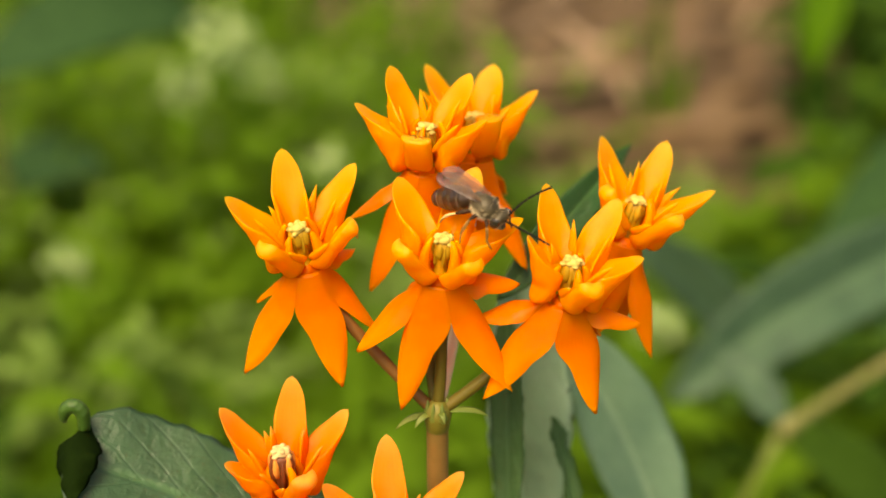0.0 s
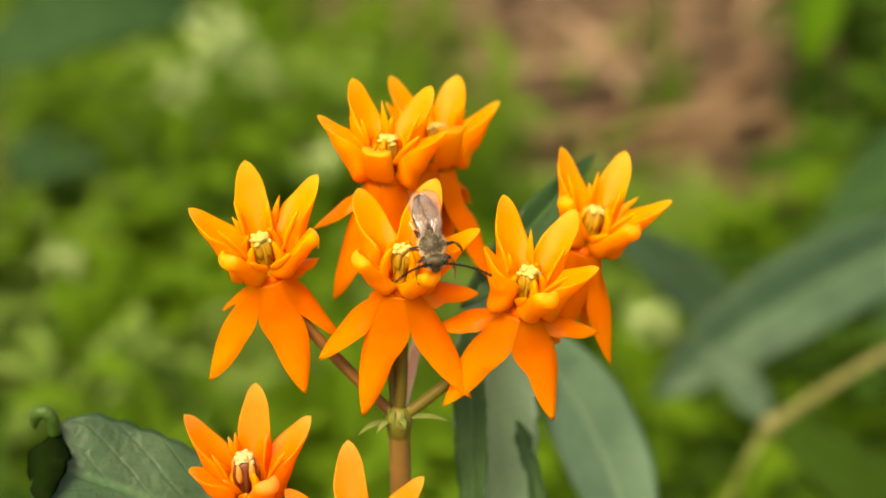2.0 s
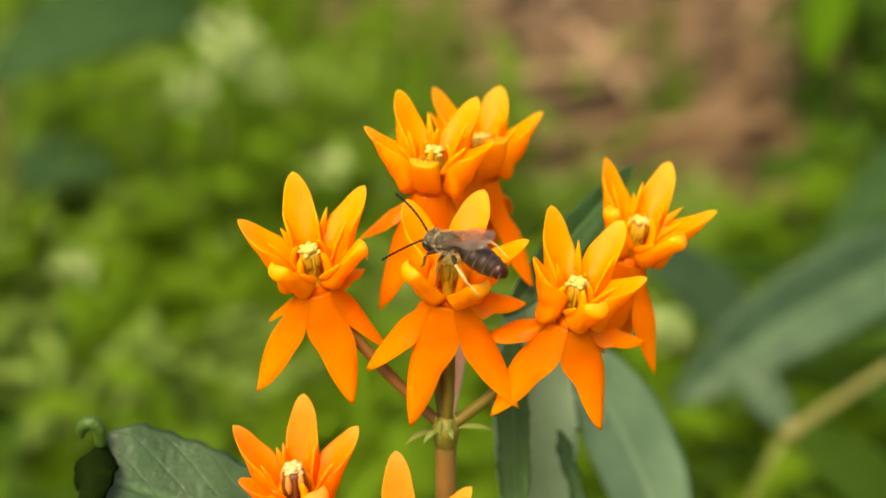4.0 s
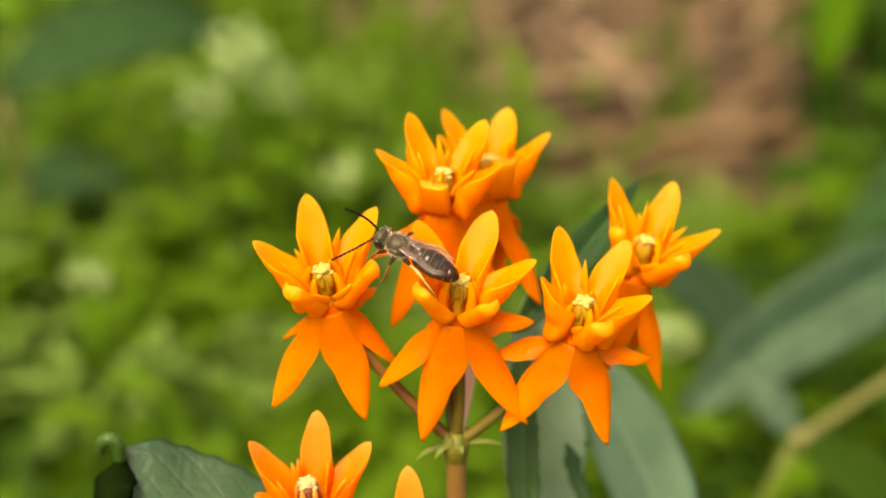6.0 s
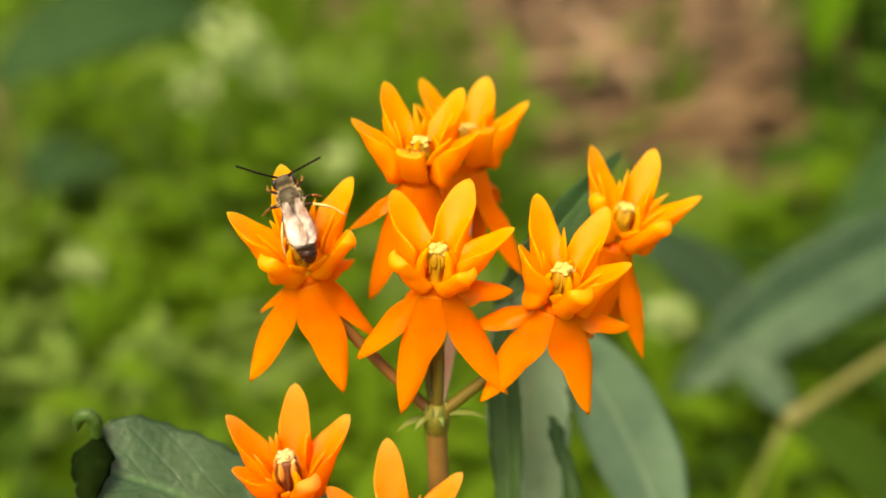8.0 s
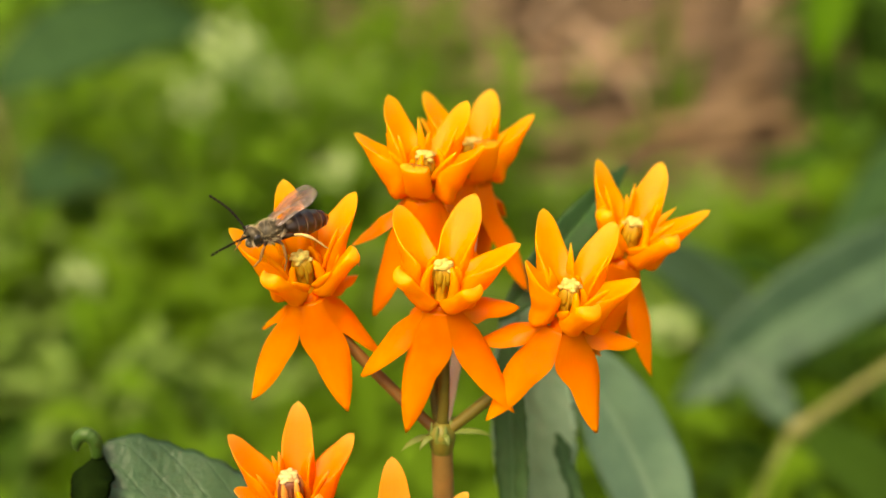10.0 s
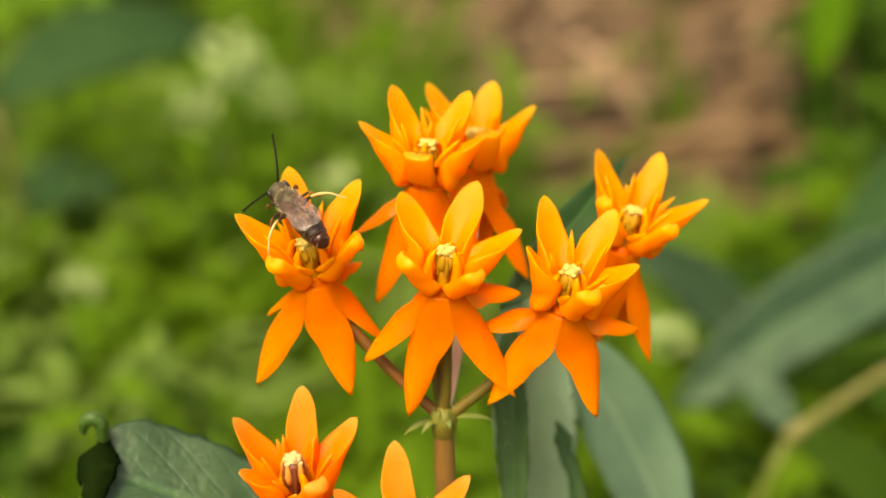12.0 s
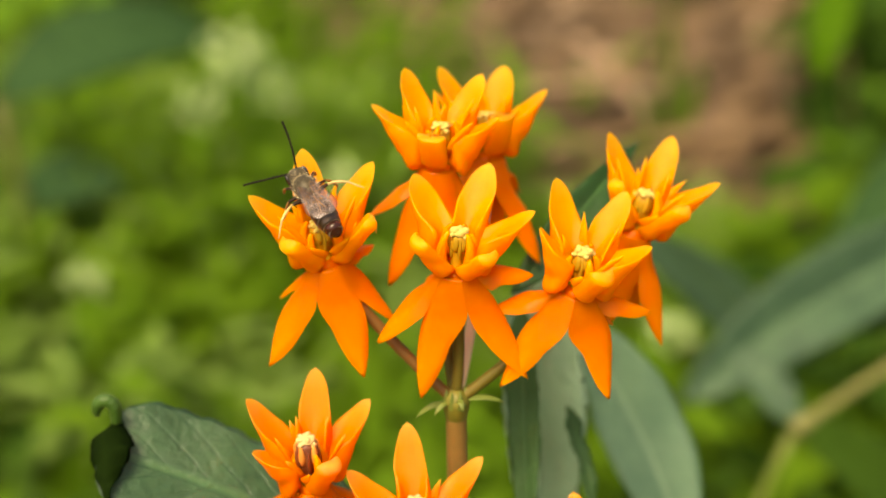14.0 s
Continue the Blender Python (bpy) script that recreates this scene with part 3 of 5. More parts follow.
def hood(bm, o, axis, tip, half, seed=0):
    """One hood of the crown: a fleshy scoop with a rounded heel and a blunt tip, open towards the column, with narrow side teeth."""
    nu, nv = 19, 30
    outer, inner = [], []
    r = random.Random(seed)
    ph, lop = r.uniform(0, 6), r.uniform(-0.14, 0.14)
    kind = hood_kind(tip)
    length = (tip - o).length
    for j in range(nv):
        s = j / (nv - 1)
        c, side, nn, w, d, open_at, tg = hood_frame(o, axis, tip, half, s)
        c = c + side * (lop * half * math.sin(math.pi * s))
        ra, rb = [], []
        for i in range(nu):
            u = 2 * i / (nu - 1) - 1
            a = u * open_at
            wob = 1 + (0.01 if kind == "box" else 0.04) * (math.sin(7 * s + ph + 3 * u) + 0.7 * math.sin(17 * s - ph + 5 * u))
            sn, cs = math.sin(a), math.cos(a)
            if kind == "box":
                sn, cs = math.copysign(abs(sn) ** 0.6, sn), math.copysign(abs(cs) ** 0.6, cs)
            off = side * (w * sn / math.sin(min(open_at, math.pi / 2)) * wob) + nn * (d * (cs - math.cos(open_at)) * wob)
            if kind == "box":
                off -= tg * (0.05 * length * (1 - min(1.0, abs(u) / 0.62) ** 2) * smooth(0.45, 1.0, s))
            mid = nn * (d * (1 - math.cos(open_at)) * 0.5)
            ra.append(c + off)
            rb.append(c + off + (mid - off) * (0.85 * (1 - abs(u) ** 4)))
        if kind != "box":
            dish = nn * (d * (1 - math.cos(open_at)) * (0.30 if kind == "blade" else 0.18))
            rb = [ra[0].lerp(ra[-1], i / (nu - 1)) + dish * (1 - (2 * i / (nu - 1) - 1) ** 2) for i in range(nu)]
        outer.append(ra), inner.append(rb)
    shell(bm, outer, inner)
    if kind != "box":
        for i, sg in ((0, -1), (nu - 1, 1)):
            if r.random() < (0.15 if kind == "blade" else 0.35):
                continue
            c, side, nn, w, d, open_at, tg = hood_frame(o, axis, tip, half, 0.34)
            a, b = outer[4][i], outer[10][i]
            e = b + tg * (r.uniform(0.16, 0.30) * length) + side * (sg * r.uniform(0.0, 0.05) * length) - nn * (0.03 * length)
            blade(bm, a, b, e, side * sg + nn * 0.6, 0.50 * MM, lambda q: max(0.08, (1 - q ** 1.6) ** 0.8), 0.0, 0.2, 0.30 * MM, 0.0, 0.0, 7, 10, seed)
    return bm


def horn(bm, o, axis, tip, lean=1.0):
    """The thin horn that rises inside a hood and bends over the column."""
    rad = (tip - axis * tip.dot(axis)).normalized()
    p0 = o + rad * 1.25 * MM + axis * 0.5 * MM
    p1 = o + rad * 1.55 * lean * MM + axis * (1.2 + 1.1 * lean) * MM
    p2 = o + rad * 0.80 * MM + axis * (0.6 + 2.4 * lean) * MM
    n = 10
    pts = [bez(p0, p1, p2, k / (n - 1)) for k in range(n)]
    return tube(bm, pts, [0.44 * MM * (1 - 0.72 * (k / (n - 1)) ** 1.4) for k in range(n)], 8)


def corolla(o, axis, tips, half, r, seed):
    """Five petals bent down, grown together into a skirt near the neck and free further out."""
    one = axis.cross(Vector((0.9, 0.3, 0.1))).normalized()
    two = axis.cross(one)
    tips = sorted(tips, key=lambda p: math.atan2(p.dot(two), p.dot(one)))
    lines = []
    for p in tips:
        rad = (p - axis * p.dot(axis)).normalized()
        p0 = o - axis * 0.35 * MM + rad * 1.20 * MM
        p2 = o + p
        length = (p2 - p0).length
        lines.append((p0, p0 + (p2 - p0) * 0.40 - rad * 0.03 * length - axis * 0.07 * length, p2, rad, length))

    def seam(k, s):
        """Where petal k and the next one are grown together."""
        a, b = (bez(*lines[i % 5][:3], s) for i in (k, k + 1))
        mid = (a + b) * 0.5
        foot = o + axis * (mid - o).dot(axis)
        reach = sum((q - o - axis * (q - o).dot(axis)).length for q in (a, b)) * 0.5
        out = mid - foot
        return foot + out.normalized() * max(out.length, 1.0 * min(reach, 2.8 * MM))

    made = []
    for k, (p0, ctrl, p2, rad, length) in enumerate(lines):
        normal = rad * 0.55 + axis * 0.2 + Vector((0, -0.38, 0.14)) * max(0.0, min(1.0, 0.55 - rad.y))
        wide = half * r.uniform(0.93, 1.05) * min(1.0, 0.35 + length / (11 * MM))
        ph, bend = r.uniform(0, 6.28), r.uniform(-0.16, 0.16)
        top, bottom = [], []
        nu, nv = 13, 24
        for j in range(nv):
            s = j / (nv - 1)
            c, tg = bez(p0, ctrl, p2, s), bez_t(p0, ctrl, p2, s)
            a, b = seam(k - 1, s), seam(k, s)
            side = tg.cross(normal).normalized()
            if side.dot(b - a) < 0:
                side = -side
            nn = side.cross(tg).normalized()
            if nn.dot(normal) < 0:
                nn = -nn
            w = wide * petal_profile(s)
            joined = 1 - smooth(0.28, 0.56, s)
            c = c + side * (bend * wide * math.sin(math.pi * s))
            ra, rb = [], []
            for i in range(nu):
                u = 2 * i / (nu - 1) - 1
                free = c + side * (u * w) - nn * (0.20 * u * u * w) + nn * (0.10 * MM * math.sin(s * 9 + ph + u) * abs(u) ** 1.5)
                web = c * (1 - u * u) + a * ((u * u - u) / 2) + b * ((u * u + u) / 2)
                p = free.lerp(web, joined)
                th = 0.20 * MM * (1 - u * u) ** 0.5 * (1 - 0.8 * joined) * min(1.0, 4 * s + 0.3, 5 * (1 - s) + 0.15)
                ra.append(p + nn * th), rb.append(p - nn * th)
            top.append(ra), bottom.append(rb)
        made.append(shell(bmesh.new(), top, bottom, True))
    return made


def flower(name, at, hoods, petals, node, bend, label, old=False, hood_half=1.16, petal_half=1.34, stalk=None, seed=0, specks=(), thread=None):
    """One floret. hoods, petals: offsets of their tips from the foot of the column, in millimetres. node: where its stalk starts."""
    e = thing(name, at, label, "flower", "florets of the umbel")
    o = Vector((0, 0, 0))
    hs, ps = [V(*h) for h in hoods], [V(*p) for p in petals]
    mh = sum((h.normalized() for h in hs), Vector()).normalized()
    mp = sum((p.normalized() for p in ps), Vector()).normalized()
    axis = (mh - mp).normalized()
    r = random.Random(seed)
    for k, h in enumerate(hs):
        hd = part("hood", hood(bmesh.new(), o, axis, h, hood_half * MM * r.uniform(0.94, 1.06), seed), HOOD_OLD if old else HOOD, e)
        for at_hood, sp, up in specks:
            if at_hood == k:
                c, sd, nn, w, d, op, tg = hood_frame(o, axis, h, hood_half * MM, sp)
                spot = c + sd * (w * 0.8 * math.sin(up * op)) + nn * (d * 0.8 * (math.cos(up * op) - math.cos(op)))
                ax3 = Matrix((nn, tg, nn.cross(tg))).transposed()
                part("speck", blob(bmesh.new(), spot, (0.05 * MM, 0.20 * MM, 0.13 * MM), ax3, 8, 6, 0.3, k), SPECK, hd, "tiny brown blemish")
    for h in hs:
        part("horn", horn(bmesh.new(), o, axis, h, r.uniform(0.72, 1.15)), HORN, e)
    for petal in corolla(o, axis, ps, petal_half * MM, r, seed):
        part("petal", petal, PETAL, e, "reflexed deep orange petal")
    bm = bmesh.new()
    tube(bm, [o + axis * z * MM for z in (0.0, -0.15, -0.8, -1.6, -2.6)], [q * MM for q in (0.5, 0.80, 1.00, 0.90, 0.45)], 18)
    part("corolla_base", bm, PETAL, e)
    # the column with its five anthers and the cream head
    unit = 1.30 * MM if old else MM
    side = axis.cross(Vector((0.9, 0.3, 0.1))).normalized()
    other = axis.cross(side)
    bm = bmesh.new()
    prof = [(-0.9, 0.45), (-0.3, 0.5), (0.2, 0.50), (0.8, 0.46), (1.5, 0.52), (2.0, 0.60), (2.5, 0.62), (2.7, 0.45)]
    tube(bm, [o + axis * z * unit for z, _ in prof], [q * unit for _, q in prof], 20)
    part("column", bm, ANTHER_OLD if old else COLUMN, e)
    for k in range(5):
        a = k * 2 * math.pi / 5 + 0.4 + seed
        d = side * math.cos(a) + other * math.sin(a)
        bm = bmesh.new()
        ax3 = Matrix((axis, d, axis.cross(d))).transposed()
        blob(bm, o + axis * 2.02 * unit + d * 0.54 * unit, (0.66 * unit, 0.25 * unit, (0.20 if old else 0.30) * unit), ax3, 10, 9, 0.15, k)
        part("anther", bm, ANTHER_TAN if old else ANTHER, e)
        d2 = side * math.cos(a + 0.63) + other * math.sin(a + 0.63)
        bm = bmesh.new()
        ax3 = Matrix((axis, d2, axis.cross(d2))).transposed()
        blob(bm, o + axis * 1.62 * unit + d2 * 0.54 * unit, (0.85 * unit, (0.24 if old else 0.15) * unit, 0.16 * unit), ax3, 8, 7, 0.1, k)
        part("anther_wing", bm, ANTHER_OLD if old else SLIT, e, "brown ridge between two anthers" if old else "golden ridge between two anthers")
    bm = bmesh.new()
    ax3 = Matrix((axis, side, other)).transposed()
    blob(bm, o + axis * 2.80 * unit, (0.30 * MM, 0.64 * MM, 0.64 * MM), ax3, 24, 12, 0.30, seed)
    cream = STIGMA_OLD if old else STIGMA
    head = part("stigma_head", bm, cream, e, "cream-tan withered stigma head" if old else "cream-yellow stigma head")
    for k in range(9):
        a = k * 2 * math.pi / 5 * (1 if k < 5 else 1.25) + seed
        d = side * math.cos(a) + other * math.sin(a)
        lift, out = (2.96 + r.uniform(-0.05, 0.06), 0.44) if k < 5 else (2.66 + r.uniform(-0.14, 0.12), 0.66)
        bm = blob(bmesh.new(), o + axis * (lift - 2.8) * MM + axis * 2.8 * unit + d * out * MM, (0.17 * MM, 0.26 * MM, 0.22 * MM), Matrix((axis, d, axis.cross(d))).transposed(), 8, 6, 0.3, k)
        part("stigma_lobe", bm, cream, head)
    if thread:
        p = V(*thread)
        bm = curve_tube(bmesh.new(), p, p + V(0.12, -0.1, -0.5), p + V(0.02, -0.05, -1.15), 0.045 * MM, 0.075 * MM, 6, 8)
        part("pollen_thread", bm, STIGMA, e, "pale hanging pollen thread")
    # stalk down to the node
    bm = bmesh.new()
    foot = node - at
    curve_tube(bm, foot, foot * 0.5 + V(*bend), o - axis * 0.8 * MM, 0.44 * MM, 0.42 * MM, 12, 16, 0.012 * MM)
    part("pedicel", bm, stalk or PEDICEL, e, "thin flower stalk")
    return e


NODE = V(-0.4, -7.0, 270.3)
NODE_LOW = V(-0.9, -11.0, 252.0)


def milkweed():
    e = thing("milkweed_plant", Vector((-0.0006, -0.006, 0)), "milkweed stem with dark green lance-shaped leaves", "plant")
    at = e.location.copy()

    def leaf(name, p0, ctrl, p2, normal, half, label="", shape=lance, **kw):
        return part(name, blade(bmesh.new(), p0 - at, ctrl - at, p2 - at, normal, half * MM, shape, **kw), LEAF, e, label)

    bm = bmesh.new()
    pts = [Vector((0, 0, 0)), V(3, 2, 90), V(2, 0, 180), V(0.4, -2, 235), V(0.2, -1.2, 260), NODE - at - V(0, 0, 2.0), NODE - at - V(0, 0, 0.6), NODE - at + V(0, 0, 0.5)]
    tube(bm, pts, [2.2 * MM, 2.0 * MM, 1.5 * MM, 0.95 * MM, 0.80 * MM, 0.80 * MM, 0.80 * MM, 0.6 * MM], 16)
    part("stem", bm, STEM, e, "bronze-green round stem")
    # the green swollen node where the flower stalks meet, with pale stalk bases
    top = NODE - at
    bm = bmesh.new()
    tube(bm, [top - V(0, 0, z) for z in (1.7, 1.2, 0.7, 0.2, -0.3, -0.8, -1.1)], [q * MM for q in (0.70, 0.86, 0.95, 1.02, 0.98, 0.70, 0.30)], 18)
    node = part("node", bm, NODE_GREEN, e, "green swollen stem node")
    for a, b in ((0.2, 0.40), (2.2, 0.4), (3.4, 0.42), (5.2, 0.46), (4.3, 0.36)):
        foot = top + Vector((math.cos(a), math.sin(a), 0)) * 0.72 * MM
        bm = tube(bmesh.new(), [foot - V(0, 0, 0.5), foot, foot + V(0, 0, 0.7), foot + V(0, 0, 1.3)], [0.2 * MM, b * MM, 0.42 * b * MM, 0.05 * MM], 9)
        part("stalk_scale", bm, BRACT, node, "pale yellow-green scale")
    for k, (a, ln, lift) in enumerate(((3.3, 2.6, -0.1), (-0.15, 3.4, 0.25), (-1.3, 1.4, 0.5), (3.9, 1.6, 0.2), (0.9, 1.8, 0.5))):
        way = Vector((math.cos(a), math.sin(a) * 0.8, lift)).normalized()
        p0 = NODE - at + way * 0.5 * MM
        part("bract", blade(bmesh.new(), p0, p0 + way * ln * 0.6 * MM + V(0, 0, 0.3), p0 + way * ln * MM - V(0, 0, 0.9), Vector((0, -0.3, 1)), 0.28 * MM, lance, 0.2, 0, 0.1 * MM, nu=5, nv=9), BRACT, e, "tiny linear green bract")
    # broad leaf reaching out beside the lower florets, its tip curled over
    leaf("leaf", V(-1.6, -8.0, 251.0), V(-13, -6.9, 260.2), V(-27.9, -7.6, 267.0), Vector((-0.05, -0.42, 1)), 5.1, shape=blunt, label="broad dark green leaf with a curled tip",
         fold=0.10, thick=0.25 * MM, ripple=0.62 * MM, nu=25, nv=48, seed=4, tooth=0.028)
    # curled margin, coloured near-black to carry the shade inside the curl
    bm = bmesh.new()
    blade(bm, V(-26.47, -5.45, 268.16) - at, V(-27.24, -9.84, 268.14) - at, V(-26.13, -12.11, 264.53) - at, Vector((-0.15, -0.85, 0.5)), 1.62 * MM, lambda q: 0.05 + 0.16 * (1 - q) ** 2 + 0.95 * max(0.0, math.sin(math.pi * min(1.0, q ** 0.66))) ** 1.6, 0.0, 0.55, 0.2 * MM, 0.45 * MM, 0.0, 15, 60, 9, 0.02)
    part("curled_margin", bm, LEAF_UNDER_SHADE, e, "curled-over leaf margin, its shade painted near-black green")
    bm = bmesh.new()
    hook = [V(-26.57, -6.09, 267.77), V(-26.40, -6.09, 268.73), V(-26.36, -6.09, 269.57), V(-26.63, -6.09, 270.16), V(-27.12, -6.09, 270.33), V(-27.60, -6.09, 270.02), V(-27.86, -6.09, 269.39), V(-27.81, -6.09, 268.81), V(-27.48, -6.09, 268.75)]
    fine = [bez((a + b) * 0.5, b, (b + c) * 0.5, k / 4) for a, b, c in zip(hook, hook[1:], hook[2:]) for k in range(4)]
    tube(bm, [p - at for p in fine], [(0.44 + 0.12 * math.sin(math.pi * k / len(fine))) * (1 - (k / len(fine)) ** 6) * MM for k in range(len(fine))], 12)
    part("leaf_tip", bm, LEAF_TIP, e, "curled green leaf tip")
    # leaf standing behind the florets
    part("leaf", blade(bmesh.new(), V(4.2, 3.2, 273.5) - at, V(10.4, 10.2, 277.7) - at, V(15.7, 16.5, 280.6) - at, Vector((0.2, -0.9, 0.4)), 1.75 * MM, lance, 0.30, 0, 0.25 * MM, 0.2 * MM, 0.0, 13, 28, 6, 0.012), LEAF_DEEP, e, "dark green leaf pointing up behind the florets")
    # leaves hanging behind the stem
    part("leaf", blade(bmesh.new(), V(6.2, 14.3, 270.7) - at, V(6.6, 10.0, 257.2) - at, V(7.3, -0.7, 242.8) - at, Vector((0.16, -0.9, 0.40)), 3.7 * MM, lance, 1.15, 0, 0.25 * MM, 0.3 * MM, 0.0, 15, 40, 8, 0.03), LEAF_GREY, e, "grey-green drooping leaf folded along its midrib")
    # added dark blade, stands in for the drooping leaf's shaded left half
    part("leaf", blade(bmesh.new(), V(5.0, 3.7, 272.4) - at, V(5.1, 0.4, 264.6) - at, V(5.4, -7.3, 253.4) - at, Vector((-0.35, -0.85, 0.1)), 1.5 * MM, lance, 0.25, 0, 0.25 * MM, 0.35 * MM, 0.0, 11, 36, 17, 0.05), LEAF_DARK, e, "dark strip for the shaded half of the drooping leaf")
    part("leaf", blade(bmesh.new(), V(8.8, 3.5, 262.1) - at, V(9.7, 2.1, 259.7) - at, V(11.6, -3.2, 252.5) - at, Vector((0.6, -0.7, -0.2)), 0.9 * MM, lance, 0.5, 0, 0.25 * MM, 0.4 * MM, 0.3, 9, 30, 15, 0.10), LEAF_DARK, e, "narrow dark toothed leaf edge")
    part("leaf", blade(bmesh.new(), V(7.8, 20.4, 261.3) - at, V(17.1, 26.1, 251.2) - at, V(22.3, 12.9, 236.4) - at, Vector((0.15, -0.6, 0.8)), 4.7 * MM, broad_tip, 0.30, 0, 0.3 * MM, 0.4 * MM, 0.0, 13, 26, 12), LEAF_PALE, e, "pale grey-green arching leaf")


def flowers():
    lab = "bright orange milkweed floret, hoods erect and petals bent down"
    flower("milkweed_floret", V(-9.74, -3.93, 281.2), [(-1.7, 4.5, 6.7), (-5.4, 0.9, 4.7), (3.5, 4.4, 5.6), (3.4, -0.5, 3.6), (-2.5, -2.1, 2.8)],
           [(-4.5, -2.6, -7.7), (2.6, -3.7, -8.1), (5.0, 0.2, -5.7), (3.3, 3.9, -1.2), (-4.0, 2.5, -4.9)], NODE, (-0.6, 1.0, -1.4), lab, stalk=PEDICEL_BROWN, seed=1, thread=(3.75, -0.3, 3.3))
    flower("milkweed_floret", V(-0.19, -5.55, 281.19), [(-3.0, 4.1, 5.5), (2.6, 4.8, 5.9), (5.7, 0.9, 3.9), (2.3, -2.4, 2.4), (-2.7, -1.3, 3.3)],
           [(-5.9, -1.0, -5.8), (-2.8, -2.9, -9.5), (5.1, -2.6, -8.1), (5.6, 0.9, -1.4), (-2.3, 3.7, -3.5)], NODE, (0.4, 0.5, 0), lab, seed=2)
    flower("milkweed_floret", V(8.54, -6.01, 279.58), [(-1.3, 4.7, 6.5), (-2.8, 0.2, 4.8), (3.9, 4.5, 5.4), (5.3, 0.3, 3.0), (1.6, -2.5, 2.7)],
           [(-6.5, 0.9, -2.4), (-5.7, -2.1, -7.2), (2.3, -2.9, -7.9), (5.5, 0.7, -2.7), (3.0, 2.8, -5.1)], NODE, (0.8, 1.0, -1.2), "bright orange milkweed floret with a brown speck on one hood", seed=3, specks=((2, 0.62, 0.15),))
    flower("milkweed_floret", V(13.65, 1.35, 280.33), [(-1.8, 4.6, 6.0), (3.2, 4.8, 5.5), (6.4, 1.1, 3.2), (3.4, -1.9, 2.8), (-1.5, 0.1, 4.2)],
           [(2.0, -3.5, -8.5), (2.1, 1.0, -6.3), (-2.4, -2.5, -7.4), (-4.0, 0.1, -5.9), (0.3, 0.9, -8.5)], NODE, (1.5, 2.5, -2.5), lab, petal_half=1.22, seed=4)
    flower("milkweed_floret", V(-1.38, 2.19, 285.8), [(-2.5, 4.2, 6.0), (-5.0, 1.5, 4.2), (3.4, 3.9, 5.5), (4.6, 0.2, 3.5), (-0.5, -2.0, 3.3)],
           [(-5.6, 0.3, -4.7), (-4.0, -3.2, -8.8), (0.8, -3.7, -8.4), (4.4, -0.2, -6.4), (-0.9, 1.6, -7.3)], NODE, (-1.2, 2.0, 0), lab, seed=5)
    flower("milkweed_floret", V(2.48, 7.58, 284.13), [(-3.8, 4.1, 5.6), (1.5, 5.1, 5.2), (4.8, 2.6, 4.1), (0.9, -1.6, 4.0), (-4.1, 1.3, 4.6)],
           [(4.0, -3.3, -8.5), (-3.0, -2.8, -7.7), (-4.8, 0.6, -5.9), (2.6, 1.9, -4.7), (0.7, -1.3, -8.2)], NODE, (0.7, 1.2, -2.4), lab, stalk=PEDICEL_PALE, seed=6)
    low = "deep orange older milkweed floret with brown anthers"
    flower("milkweed_floret", V(-11.17, -11.7, 266.73), [(0.4, 4.8, 6.8), (-4.5, 2.2, 5.9), (4.4, 3.5, 4.8), (-3.9, -1.0, 3.4), (1.8, -1.9, 3.4)],
           [(-5.0, -1.5, -6.6), (0.2, -3.6, -8.2), (5.2, -0.8, -6.4), (3.4, 2.9, -4.0), (-4.5, 2.9, -4.9)], NODE_LOW, (-0.6, -1, 1), low, old=True, seed=7, specks=((2, 0.82, 0.3), (0, 0.5, -0.2)))
    flower("milkweed_floret", V(-3.12, -14.81, 263.36), [(-0.9, 5.4, 6.9), (-5.3, 2.2, 5.0), (4.6, 3.6, 5.0), (-4.1, -1.3, 2.9), (2.3, -1.8, 3.7)],
           [(-4.6, -1.5, -6.6), (0.5, -3.3, -7.8), (5.1, -0.8, -6.4), (3.9, 2.8, -4.1), (-4.3, 3.0, -4.7)], NODE_LOW, (0, -1, 1), low, old=True, seed=8)
    flower("milkweed_floret", V(9.08, -15.72, 257.77), [(-0.8, 5.2, 6.6), (-5.4, 2.2, 5.0), (4.4, 3.5, 4.8), (-3.5, -1.4, 2.8), (2.1, -1.8, 3.6)],
           [(-4.6, -1.8, -7.1), (0.8, -3.4, -7.8), (5.3, -0.9, -6.5), (4.3, 2.5, -4.6), (-3.5, 2.7, -5.2)], NODE_LOW, (0.5, -1, 1), low, old=True, seed=9)


